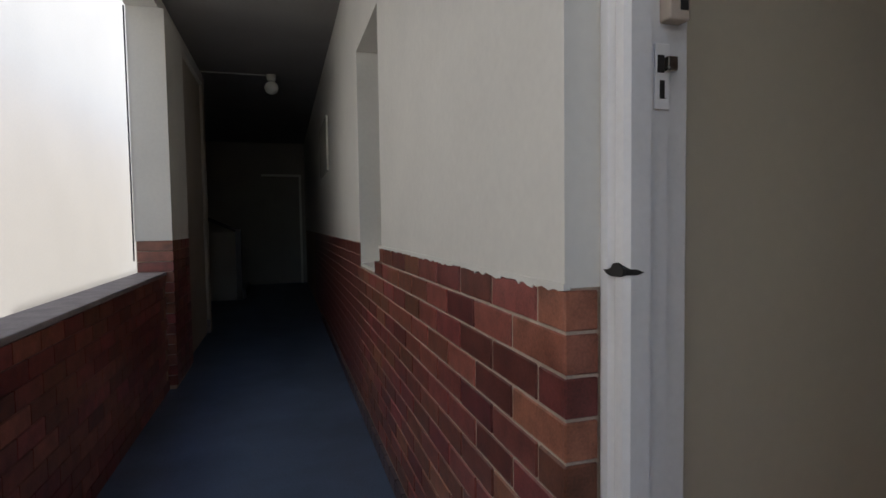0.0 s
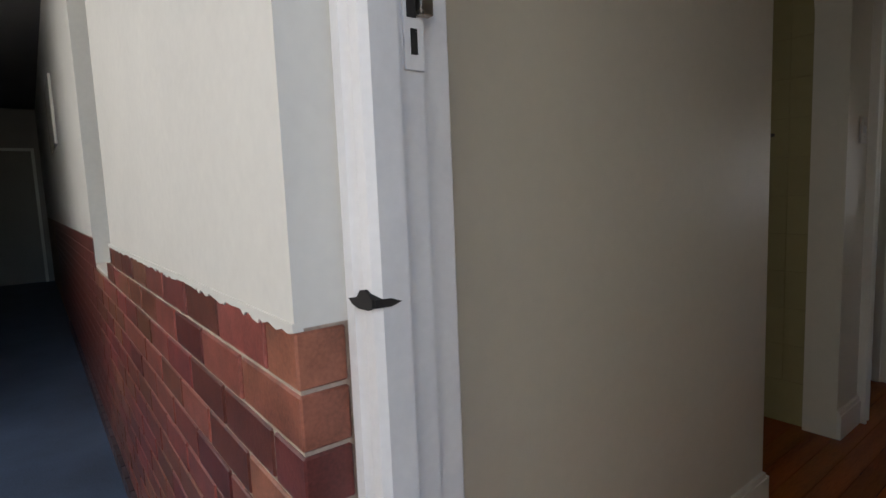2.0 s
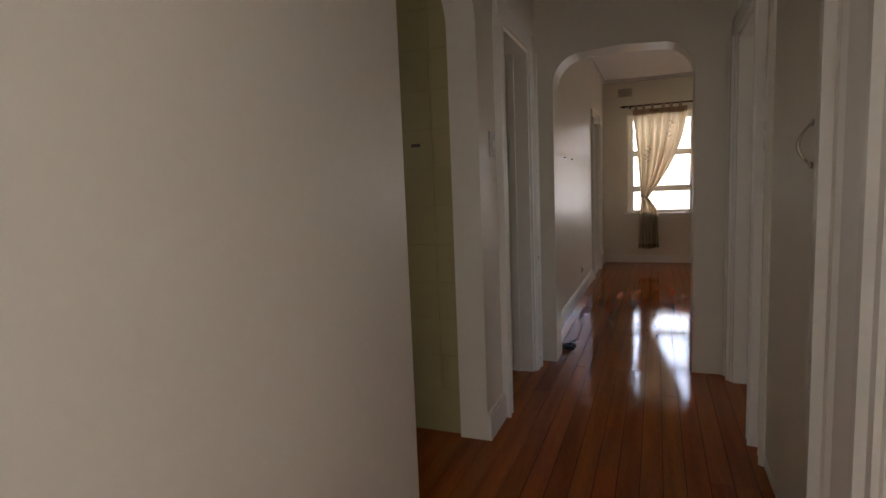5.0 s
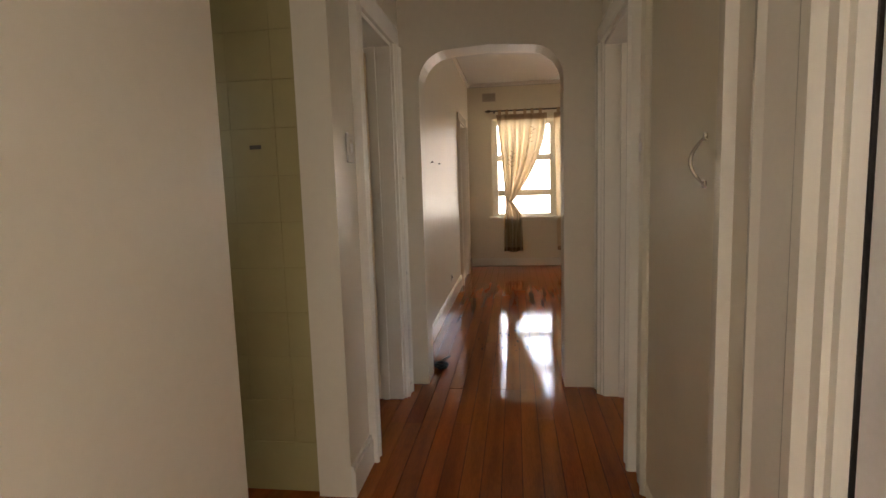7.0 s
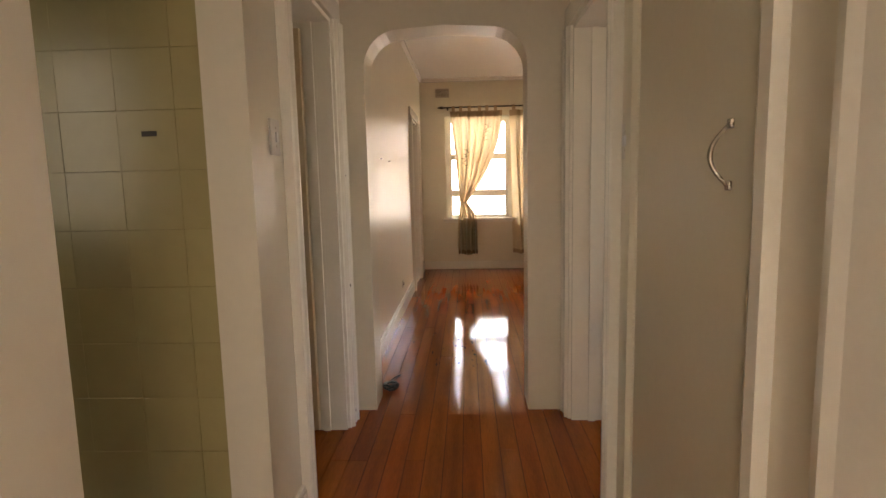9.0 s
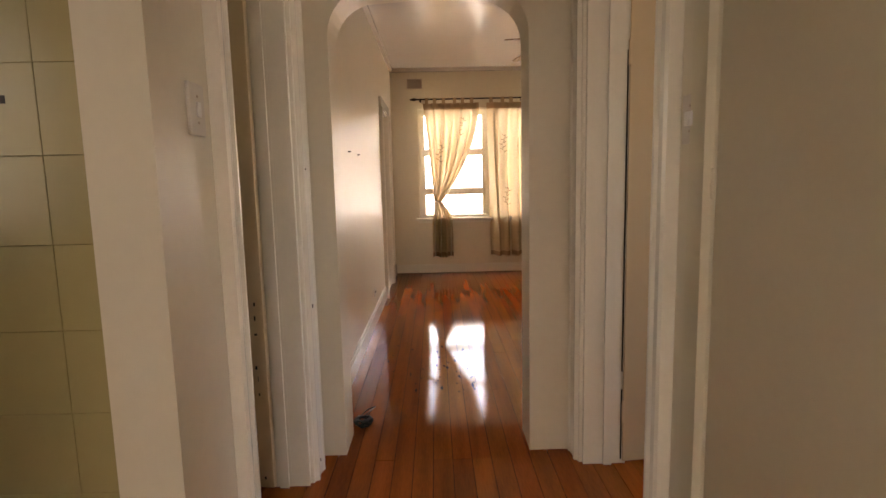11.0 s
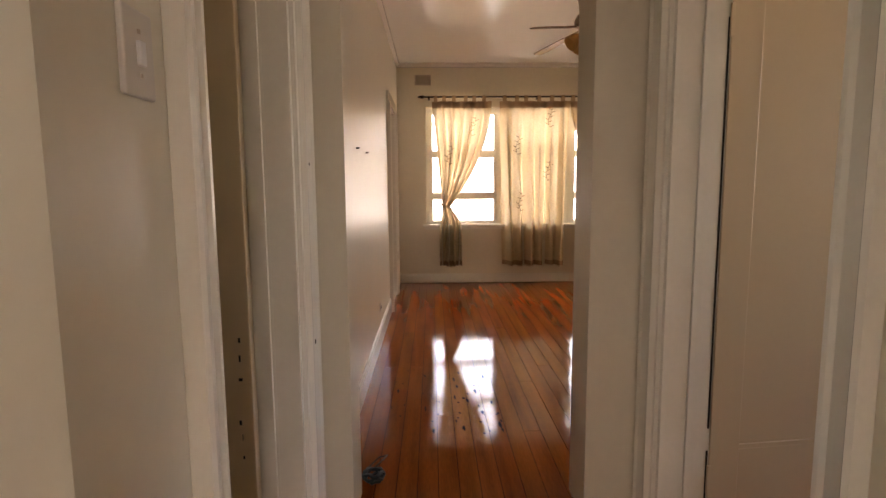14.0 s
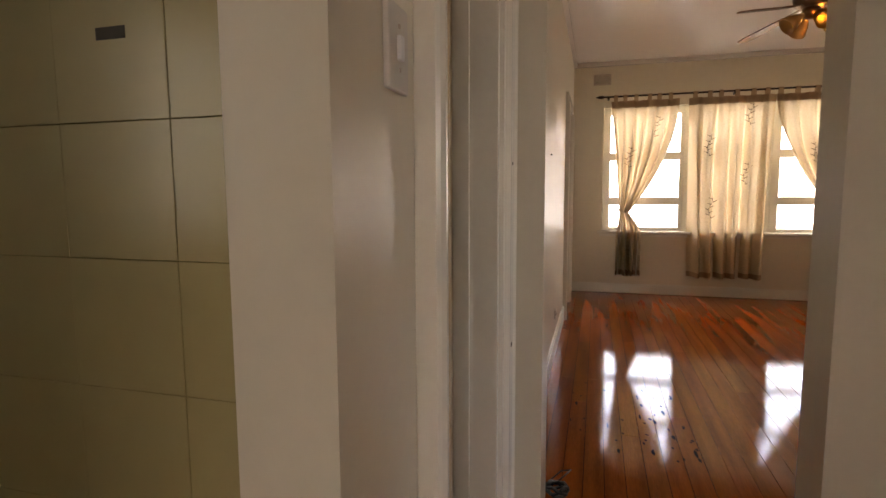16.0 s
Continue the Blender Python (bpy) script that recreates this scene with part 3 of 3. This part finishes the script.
window_unit("window_1", 1.39, 0.40)
window_unit("window_2", 0.40, -0.43)
window_unit("window_3", -0.43, -1.42)
structure("window_sill", boxes((WX - 0.045, 10.02, -1.47, 1.44, 0.722, 0.757), bevel=0.006), M_gloss, "white painted window sill", "window sill")
structure("window_apron", boxes((WX - 0.014, WX, -1.44, 1.41, 0.690, 0.722)), M_gloss, "white painted strip below the sill", "trim")

# outside the lounge: neighbouring house under a bright sky
house = base("house", (13.6, 0, -3.5), "pale weatherboard house beyond the lounge window", "house")
for k in range(26):
    part("weatherboard", prism([(13.5, 0.2 * k - 3.5), (13.53, 0.2 * k - 3.3), (13.7, 0.2 * k - 3.3), (13.7, 0.2 * k - 3.5)], "y", -6, 7), M_render, house)
part("roof", prism([(13.2, 1.72), (16.5, 2.55), (16.5, 2.65), (13.2, 1.80)], "y", -6.3, 7.3), mat("pale_metal_roof", (0.7, 0.7, 0.7), 0.4, vary=0.05), house, "pale metal roof")


# ---- curtains ----
def curtain(y_left, y_right, tie, label, seed):
    """A tab-top panel between two y; tie: None, or the y of the tie-back at which it is gathered."""
    rnd = random.Random(seed)
    top, bottom, n, m = 2.275, 0.235, 90, 60
    c = base("curtain", (9.86, (y_left + y_right) / 2, top), label, "curtain", "curtains of the lounge window")
    ph = [rnd.uniform(0, 6.28) for _ in range(4)]

    def edges(z):
        f = (top - z) / (top - bottom)
        if tie is None:
            return y_left - 0.05 * f, y_right + 0.05 * f
        zt = 0.98
        near, far = (y_left, y_right) if abs(y_left - tie) < abs(y_right - tie) else (y_right, y_left)
        s = 1 if far > near else -1
        if z >= zt:
            g = (top - z) / (top - zt)
            n_e = near + (tie - near) * g
            f_e = far + (tie + s * 0.10 - far) * (g ** 1.9)
        else:
            g = min(1.0, (zt - z) / 0.25)
            n_e = tie - s * 0.03 * g * g
            f_e = tie + s * (0.10 + 0.14 * math.sin(g * math.pi / 2)) 
        return (n_e, f_e) if near == y_left else (f_e, n_e)

    def surface(u, z):
        a, b = edges(z)
        width = abs(a - b)
        full = abs(y_left - y_right)
        f = (top - z) / (top - bottom)
        amp = 0.016 + 0.046 * min(1, f * 3) + 0.018 * (1 - width / full)
        x = 9.865 - amp * (math.sin(u * 38 + ph[0] + 0.6 * math.sin(z * 2 + ph[1])) + 0.6 * math.sin(u * 17 + ph[2] + 0.5 * z) + 0.3 * math.sin(u * 71 + ph[3]))
        return (x, a + (b - a) * u + 0.006 * math.sin(u * 30 + 3 * z), z)
    bm = bmesh.new()
    grid = []
    for j in range(m + 1):
        z = top - (top - bottom) * j / m
        grid.append([bm.verts.new(surface(i / n, z - (0.018 * math.sin(i / n * 9 + ph[1]) if j == m else 0))) for i in range(n + 1)])
    for j in range(m):
        for i in range(n):
            f = bm.faces.new((grid[j][i], grid[j][i + 1], grid[j + 1][i + 1], grid[j + 1][i]))
            f.smooth = True
    part("cloth", bm, M_cloth, c)
    # stitched header band and hem, two layers thick
    for z0, z1, nm in ((2.275, 2.195, "header_band"), (bottom + 0.06, bottom + 0.002, "hem")):
        bm = bmesh.new()
        rows = [[bm.verts.new(Vector(surface(i / n, z)) + Vector((-0.004, 0, 0))) for i in range(n + 1)] for z in (z0, (z0 + z1) / 2, z1)]
        for a, b in zip(rows, rows[1:]):
            for i in range(n):
                f = bm.faces.new((a[i], a[i + 1], b[i + 1], b[i]))
                f.smooth = True
        part(nm, bm, M_band, c)
    count = 6
    for k in range(count):
        u = (k + 0.35) / count + rnd.uniform(-0.02, 0.02)
        y = y_left + (y_right - y_left) * min(0.96, max(0.03, u))
        prof = [(9.852, 2.265), (9.848, 2.315), (9.856, 2.340), (9.868, 2.348), (9.882, 2.340), (9.889, 2.315), (9.884, 2.265)]
        bm = bmesh.new()
        lo = [bm.verts.new((x, y - 0.022, z)) for x, z in prof]
        hi = [bm.verts.new((x, y + 0.022, z)) for x, z in prof]
        for i in range(len(prof) - 1):
            bm.faces.new((lo[i], lo[i + 1], hi[i + 1], hi[i])).smooth = True
        part("tab", bm, M_band, c)
    # embroidered leaf sprays
    spots = ((0.25, 1.62), (0.72, 1.95), (0.70, 1.30), (0.28, 0.92)) if tie is None else ((0.30, 1.50), (0.72, 1.85))
    for u0, z0 in spots:
        bm = bmesh.new()
        for k in range(8):
            z = z0 + 0.030 * k
            y = surface(u0, z)[1] + 0.022 * math.sin(k * 0.7)
            x = min(surface(u0 + d, z)[0] for d in (-0.03, 0, 0.03)) - 0.004
            s = 1 if k % 2 else -1
            add_box(bm, x, x + 0.001, y, y + 0.005, z, z + 0.030)
            v = [bm.verts.new(q) for q in ((x, y, z), (x, y + s * 0.040, z + 0.020), (x, y + s * 0.046, z + 0.028), (x, y + s * 0.004, z + 0.012))]
            bm.faces.new(v)
        part("embroidery", bm, M_thread, c, "brown leaf spray")
    if tie is not None:
        a, b = sorted(edges(0.985))
        pts = [(9.865 + 0.055 * math.cos(2 * math.pi * k / 20), (a + b) / 2 + ((b - a) / 2 + 0.012) * math.sin(2 * math.pi * k / 20), 0.985 + 0.03 * math.sin(2 * math.pi * k / 20)) for k in range(21)]
        part("tie_back", tube(pts, 0.012, 8), M_cloth, c)
    return c


curtain(1.31, 0.58, 1.19, "sheer gold cotton tab-top curtain tied back at its side", 3)
curtain(0.47, -0.40, None, "sheer gold cotton tab-top curtain hanging straight", 5)
curtain(-0.40, -1.33, -1.14, "sheer gold cotton tab-top curtain tied back at its side", 8)
rod = base("curtain_rod", (9.87, 0, 2.33), "dark iron curtain rod with pointed finials", "curtain rod")
part("bar", tube([(9.868, 1.40, 2.33), (9.868, 0, 2.33), (9.868, -1.44, 2.33)], 0.011, 10), M_rod, rod)
for s, y in ((1, 1.40), (-1, -1.44)):
    part("finial", tube([(9.868, y, 2.33), (9.868, y + s * 0.02, 2.33), (9.868, y + s * 0.05, 2.33), (9.868, y + s * 0.09, 2.33)], 0.01, 10, [0.012, 0.022, 0.016, 0.002]), M_rod, rod)
for y in (1.345, 0.0, -1.38):
    part("bracket", boxes((9.868, WX, y - 0.012, y + 0.012, 2.30, 2.325), bevel=0.003), M_rod, rod)


# ---- ceiling fan ----
def ceiling_fan(x, y, z):
    f = base("ceiling_fan", (x, y, HC), "bronze four-blade ceiling fan with amber glass lamps, one lit", "ceiling fan")
    part("canopy", lathe([(0.0, HC), (0.065, HC), (0.06, HC - 0.04), (0.02, HC - 0.06), (0.0, HC - 0.06)], 20, (x, y, 0)), M_bronze, f)
    part("downrod", tube([(x, y, HC - 0.05), (x, y, z + 0.14)], 0.013, 10), M_bronze, f)
    part("motor", lathe([(0.0, z + 0.15), (0.05, z + 0.15), (0.10, z + 0.11), (0.12, z + 0.07), (0.115, z + 0.03), (0.07, z), (0.0, z)], 28, (x, y, 0)), M_bronze, f)
    for k in range(4):
        a = radians(32 + 90 * k)
        m = Matrix.Translation((x, y, z + 0.02)) @ Matrix.Rotation(a, 4, "Z") @ Matrix.Rotation(radians(9), 4, "Y") @ Matrix.Rotation(radians(-8), 4, "X")
        bm = bmesh.new()
        outline = [(0.19, -0.045), (0.30, -0.058), (0.54, -0.068), (0.61, -0.058), (0.635, -0.02), (0.635, 0.02), (0.61, 0.058), (0.54, 0.068), (0.30, 0.058), (0.19, 0.045)]
        lo = [bm.verts.new((u, v, -0.004)) for u, v in outline]
        hi = [bm.verts.new((u, v, 0.004)) for u, v in outline]
        bm.faces.new(lo[::-1])
        bm.faces.new(hi)
        for i in range(len(outline)):
            j = (i + 1) % len(outline)
            bm.faces.new((lo[i], lo[j], hi[j], hi[i]))
        bm.transform(m)
        blade = part("blade", bm, M_blade, f)
        bm = boxes((0.09, 0.24, -0.016, 0.016, 0.004, 0.012), bevel=0.003)
        bm.transform(m)
        part("blade_iron", bm, M_bronze, blade, "bronze blade iron")
    part("lamp_hub", lathe([(0.0, z), (0.055, z), (0.06, z - 0.03), (0.035, z - 0.07), (0.0, z - 0.075)], 20, (x, y, 0)), M_bronze, f)
    for k in range(4):
        a = radians(13 + 90 * k)
        m = Matrix.Translation((x, y, z - 0.045)) @ Matrix.Rotation(a, 4, "Z") @ Matrix.Translation((0.055, 0, 0)) @ Matrix.Rotation(radians(125), 4, "Y")
        bm = lathe([(0.018, 0.0), (0.026, 0.02), (0.046, 0.06), (0.066, 0.14), (0.063, 0.14), (0.043, 0.06), (0.022, 0.02)], 18)
        bm.transform(m)
        sh = part("shade", bm, M_amber, f, "amber glass lamp shade")
        if k in (3,):
            bm = lathe([(0.0, 0.02), (0.018, 0.03), (0.030, 0.07), (0.026, 0.095), (0.0, 0.108)], 14)
            bm.transform(m)
            part("bulb", bm, M_bulb, sh, "lit warm bulb")
    return f


ceiling_fan(7.73, 0.0, 2.53)

# ---- small things of the lounge and hall ----
vent = base("wall_vent", (WX, 1.42, 2.545), "cream plaster wall vent below the ceiling", "vent")
part("backing", boxes((WX - 0.004, WX, 1.325, 1.515, 2.488, 2.602)), M_dark, vent)
part("frame", boxes((WX - 0.014, WX, 1.320, 1.332, 2.483, 2.607), (WX - 0.014, WX, 1.508, 1.520, 2.483, 2.607), (WX - 0.014, WX, 1.332, 1.508, 2.483, 2.494), (WX - 0.014, WX, 1.332, 1.508, 2.596, 2.607)), M_vent, vent)
for k in range(8):
    part("slat", boxes((WX - 0.011, WX - 0.003, 1.332, 1.508, 2.497 + 0.0125 * k, 2.505 + 0.0125 * k)), M_vent, vent)
outlet = base("power_outlet", (7.34, RL, 0.28), "small cream power outlet above the skirting", "power outlet")
part("plate", boxes((7.295, 7.385, RL - 0.009, RL, 0.245, 0.315), bevel=0.002), M_plate, outlet)
part("socket", boxes((7.315, 7.330, RL - 0.011, RL - 0.008, 0.27, 0.29)), M_dark, outlet)
part("socket", boxes((7.350, 7.365, RL - 0.011, RL - 0.008, 0.27, 0.29)), M_dark, outlet)
for x in (6.19, 6.62):
    thing("nail", tube([(x, RL + 0.002, 1.46), (x, RL - 0.018, 1.462)], 0.004, 8), M_dark, "small dark nail still in the lounge wall", "nail", "nails in the wall")
rnd = random.Random(4)
pts = []
for k in range(70):
    a = k * 0.62
    r = 0.038 + 0.010 * math.sin(k * 1.7)
    pts.append((5.255 + r * math.cos(a), 1.580 + r * math.sin(a), 0.012 + 0.030 * (0.5 + 0.5 * math.sin(k * 0.83)) ))
thing("cable", tube(pts, 0.0055, 6), M_cable, "tangled black cable lying on the floorboards by the arch", "cable")
thing("cable", tube([(5.27, 1.60, 0.03), (5.32, 1.56, 0.045), (5.38, 1.53, 0.05), (5.40, 1.57, 0.03), (5.34, 1.62, 0.006), (5.30, 1.62, 0.005)], 0.003, 6), M_brown, "thin brown wire loop on the floor", "cable")
thing("cable", tube([(5.10, 0.762, 0.006), (5.0, 0.755, 0.007), (4.975, 0.73, 0.007), (4.968, 0.68, 0.007), (4.970, 0.62, 0.007), (4.975, 0.57, 0.007), (4.97, 0.565, 0.05)], 0.006, 8), M_cablew, "grey cable along the foot of the arch", "cable")
sticker = thing("sticker", boxes((3.7188, 3.7202, 2.041, 2.089, 1.428, 1.444)), M_sticker, "small grey label stuck on a kitchen tile", "sticker")
chips = base("paint_chip", (4.84, HL, 0.75), "bare dark chips in the casing paint", "paint chip", kind="stuff")
for x, y, z, w, h in ((4.780, HL - 0.0365, 0.745, 0.008, 0.014), (4.782, HL - 0.0365, 1.31, 0.004, 0.008), (4.853, HL - 0.004, 0.10, 0.007, 0.03), (4.78, HL - 0.0365, 0.07, 0.006, 0.012)):
    part("chip", boxes((x, x + w, y - 0.001, y + 0.001, z, z + h)), M_dark, chips)
for z, h in ((0.78, 0.014), (0.72, 0.02), (0.66, 0.008), (0.52, 0.014), (0.47, 0.02), (0.41, 0.01), (0.05, 0.012)):
    part("chip", boxes((4.682, 4.686, 1.90 + 0.01 * rnd.random(), 1.907 + 0.012 * rnd.random(), z, z + h)), M_dark, chips)

# ---- corridor things ----
lamp = base("ceiling_lamp", (0.455, 7.9, CC), "white ceiling lamp with a glass globe, unlit", "ceiling lamp")
part("rose", lathe([(0.0, CC), (0.06, CC), (0.055, CC - 0.06), (0.04, CC - 0.08), (0.0, CC - 0.08)], 18, (0.455, 7.9, 0)), M_gloss, lamp)
part("globe", lathe([(0.03, CC - 0.08), (0.07, CC - 0.11), (0.088, CC - 0.16), (0.07, CC - 0.215), (0.03, CC - 0.24), (0.0, CC - 0.245)], 20, (0.455, 7.9, 0)), M_gloss, lamp)
part("conduit", tube([(-0.40, 7.9, CC - 0.008), (0.40, 7.9, CC - 0.008)], 0.008, 8), M_out, lamp, "thin painted conduit")
bal = base("stair_balustrade", (-0.6, 11.2, CF), "tan solid stair balustrade, darkened for shade, with a dark handrail", "balustrade")
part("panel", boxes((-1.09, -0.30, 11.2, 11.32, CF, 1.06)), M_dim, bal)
part("handrail", tube([(-1.09, 11.26, 1.48), (-0.62, 11.26, 1.24), (-0.30, 11.26, 1.10), (-0.22, 11.26, 1.08)], 0.035, 10), M_brown, bal, "dark wooden handrail")
part("newel", boxes((-0.30, -0.20, 11.2, 11.32, CF, 1.12), bevel=0.008), M_brown, bal)
stairs = base("stairs", (-0.6, 12.0, CF), "dark stairs rising behind the balustrade", "stairs", kind="structure")
for k in range(3):
    part("step", boxes((-0.15 - 0.25 * (k + 1), -0.15 - 0.25 * k, 11.34, 12.6, CF, CF + 0.18 * (k + 1)), bevel=0.006), M_brown, stairs)
board = thing("notice_board", boxes((FX - 0.022, FX, 6.95, 8.1, 1.80, 2.42), bevel=0.004), M_gloss, "white painted board fixed to the corridor wall", "notice board")
structure("door_1", boxes((0.93, 0.98, 13.72, 13.8, CF, 2.35), (0.10, 0.98, 13.72, 13.8, 2.30, 2.35)), M_gloss, "white door trim at the corridor's dark end", "door trim")
wire = thing("wire", tube([(-0.63, 5.59, 2.95), (-0.632, 5.60, 2.2), (-0.628, 5.59, 1.5), (-0.63, 5.595, 0.9)], 0.007, 6), M_cable, "dark wire running down the pillar's edge", "wire")
litter = thing("litter", boxes((0.02, 0.09, 3.42, 3.44, CF, CF + 0.004), (0.0, 0.02, 3.40, 3.43, CF, CF + 0.006)), M_gloss, "scrap of white paper on the corridor floor", "litter")
hook = base("door_latch", (1.407, HL, 1.50), "small brass chain keeper on the hall wall", "door chain")
for k in range(5):
    part("link", boxes((1.400, 1.414, HL - 0.012, HL, 1.525 + 0.017 * k, 1.534 + 0.017 * k), bevel=0.002), M_vent, hook)
kitchen_window = base("window_4", (1.27, 4.16, 0.905), "white painted kitchen window in the facade recess", "window", kind="structure")
part("frame", boxes((1.255, 1.30, 3.62, 3.68, 0.905, 2.38), (1.255, 1.30, 4.42, 4.48, 0.905, 2.38), (1.255, 1.30, 3.68, 4.42, 0.905, 0.965), (1.255, 1.30, 3.68, 4.42, 2.32, 2.38)), M_gloss, kitchen_window)
kg = part("pane", boxes((1.272, 1.278, 3.68, 4.42, 0.965, 2.32)), M_frost, kitchen_window)
kg.visible_shadow = False

# ---- ragged lower edge of the plaster ----
rnd = random.Random(21)
bm = bmesh.new()
y, cols = CY - 0.001, []
while y < 3.70:
    low = 1.046 - 0.010 * rnd.random() ** 2.2
    cols.append([bm.verts.new(q) for q in ((FX - 0.003, y, 1.058), (FX - 0.003, y, low), (FX + 0.012, y, low), (FX + 0.012, y, 1.058))])
    y += 0.008 + 0.02 * rnd.random()
for p, q in zip(cols, cols[1:]):
    for k in range(4):
        bm.faces.new((p[k], p[(k + 1) % 4], q[(k + 1) % 4], q[k]))
bm.faces.new(cols[0])
bm.faces.new(cols[-1][::-1])
bmesh.ops.recalc_face_normals(bm, faces=bm.faces[:])
structure("plaster_edge", bm, M_out, "ragged paint edge above the bricks", "plaster edge")

# ---- pieces of walls and floors ----
PITCH = 0.0875


def brick_mesh(length, depth):
    me = mesh_of("brick", boxes((0, depth, 0, length, 0, 0.080), bevel=0.0), M_brick)
    bm = bmesh.new()
    bm.from_mesh(me)
    bmesh.ops.bevel(bm, geom=bm.edges[:], offset=0.003, segments=1, affect="EDGES")
    bm.to_mesh(me)
    bm.free()
    return me


FULL, HALF, SHORT = brick_mesh(0.252, 0.075), brick_mesh(0.116, 0.075), brick_mesh(0.168, 0.075)
rnd = random.Random(11)
rest = bmesh.new()
for c in range(14):
    z = 1.044 - 0.080 - PITCH * c
    if z < CF + 0.08:
        break
    y = CY - 0.0
    first = True
    while y < 10.0:
        me, L = (HALF, 0.118) if first and c % 2 == 0 else (FULL, 0.254)
        if z > 0.83 and y < 3.62 < y + L:
            me, L = (SHORT, 0.170) if 3.62 - y > 0.15 else (HALF, 0.118)
            if y + L > 3.73:
                y = 4.48
                continue
        if z > 0.83 and 3.70 <= y < 4.48:
            y = 4.48
            continue
        if y < 4.4:
            piece("brick", me, facade, (FX + rnd.uniform(-0.0015, 0.0015), y, z))
        else:
            add_box(rest, FX, FX + 0.03, y, y + L, z, z + 0.080)
        first = False
        y += L + 0.010
bk = part("brickwork", rest, M_brick, facade, "dark red glazed bricks further along")
bk["kind"] = "stuff"
BASE_TILE = mesh_of("base_tile", boxes((0, 0.03, 0, 0.145, 0, 0.085), bevel=0.004), mat("brown_base_tile", (0.10, 0.07, 0.075), 0.4, vary=0.2, scale=8, obj_vary=0.3))
for k in range(46):
    piece("base_tile", BASE_TILE, facade, (FX - 0.018, CY + 0.152 * k, CF))
PB = mesh_of("brick", boxes((-0.03, 0, 0, 0.234, 0, 0.080)), M_brick)
for c in range(11):
    for k in range(14):
        y = 5.585 - 0.235 - 0.24 * k - (0.12 if c % 2 else 0)
        piece("brick", PB, parapet, (-0.400, y, 0.690 - PITCH * c))
PP = mesh_of("brick", boxes((-0.27, 0, 0, 0.195, 0, 0.080), bevel=0.003), M_brick)
for c in range(14):
    for k in range(4):
        piece("brick", PP, pillar, (-0.338, 5.600 + 0.202 * k, 0.982 - PITCH * c))

TILE = mesh_of("tile", boxes((0, 0.008, 0, 0.1841, 0, 0.1837), bevel=0.001), M_tile)
for r in range(14):
    for k in range(9):
        y, z = 2.1640 + 0.1845 * (k - 1), 1.3236 + 0.1845 * (r - 6)
        if z < 0 or y < 1.97:
            continue
        ob = piece("tile", TILE, tiled, (3.720, y, z))
        ob.rotation_euler = (0, radians(rnd.uniform(-0.25, 0.25)), radians(rnd.uniform(-0.25, 0.25)))
thin = mesh_of("tile", boxes((0, 0.008, 0, 0.1000, 0, 0.1837), bevel=0.001), M_tile)
for r in range(14):
    z = 1.3236 + 0.1845 * (r - 6)
    if z >= 0:
        piece("tile", thin, tiled, (3.720, 1.8785, z))
piece_low = mesh_of("tile", boxes((0, 0.008, 0, 1.66, 0, 0.2150), bevel=0.001), M_tile)
piece("tile", piece_low, tiled, (3.720, 1.8785, 0.0))

PLANKS = {}
for L in (0.1, 0.25, 0.5, 0.9, 1.3, 1.8, 2.3, 2.8):
    PLANKS[L] = mesh_of("plank", boxes((0, L - 0.002, 0, 0.0853, -0.012, 0)), M_floor)
y = 1.745 - 0.088
while y > -1.62:
    x = 1.30 if y > 0.33 else AX1
    first = True
    while x < WX - 0.02:
        left = WX - x
        options = [L for L in PLANKS if L <= left + 0.12] or [0.1]
        L = rnd.choice(options[-4:]) if left > 1.4 else options[-1]
        if first:
            L = rnd.choice((0.9, 1.3, 1.8, 2.3))
        board = piece("plank", PLANKS[L], floor, (x, y, rnd.uniform(-0.0006, 0.0)))
        board.rotation_euler = (radians(rnd.uniform(-0.45, 0.45)), radians(rnd.uniform(-0.03, 0.03)), 0)
        x += L
        first = False
    y -= 0.088
for k in range(12):
    yy = 1.745 + 0.088 * k
    piece("plank", PLANKS[2.3], floor, (1.50, yy, -0.0005))
    piece("plank", PLANKS[0.9], floor, (3.99, yy, -0.0005))
for k in range(10):
    piece("plank", PLANKS[1.3], floor, (3.86, 0.249 - 0.088 * k, -0.0005))
bm = bmesh.new()
for k in range(46):
    x, yy = 5.65 + 1.0 * rnd.random(), 0.95 + 0.62 * rnd.random()
    long, wide = 0.018 + 0.08 * rnd.random() ** 2, 0.005 + 0.009 * rnd.random()
    ring = [(0, 0), (0.3 * long, wide * rnd.uniform(0.5, 1)), (0.7 * long, wide), (long, wide * rnd.uniform(0, 0.6)), (0.6 * long, -0.4 * wide), (0.25 * long, -0.3 * wide)]
    bm.faces.new([bm.verts.new((x + a, yy + b, 0.0009)) for a, b in ring[::-1]])
gg = part("gouge", bm, M_gap, floor, "dark gouges in the varnish")
gg["kind"] = "stuff"
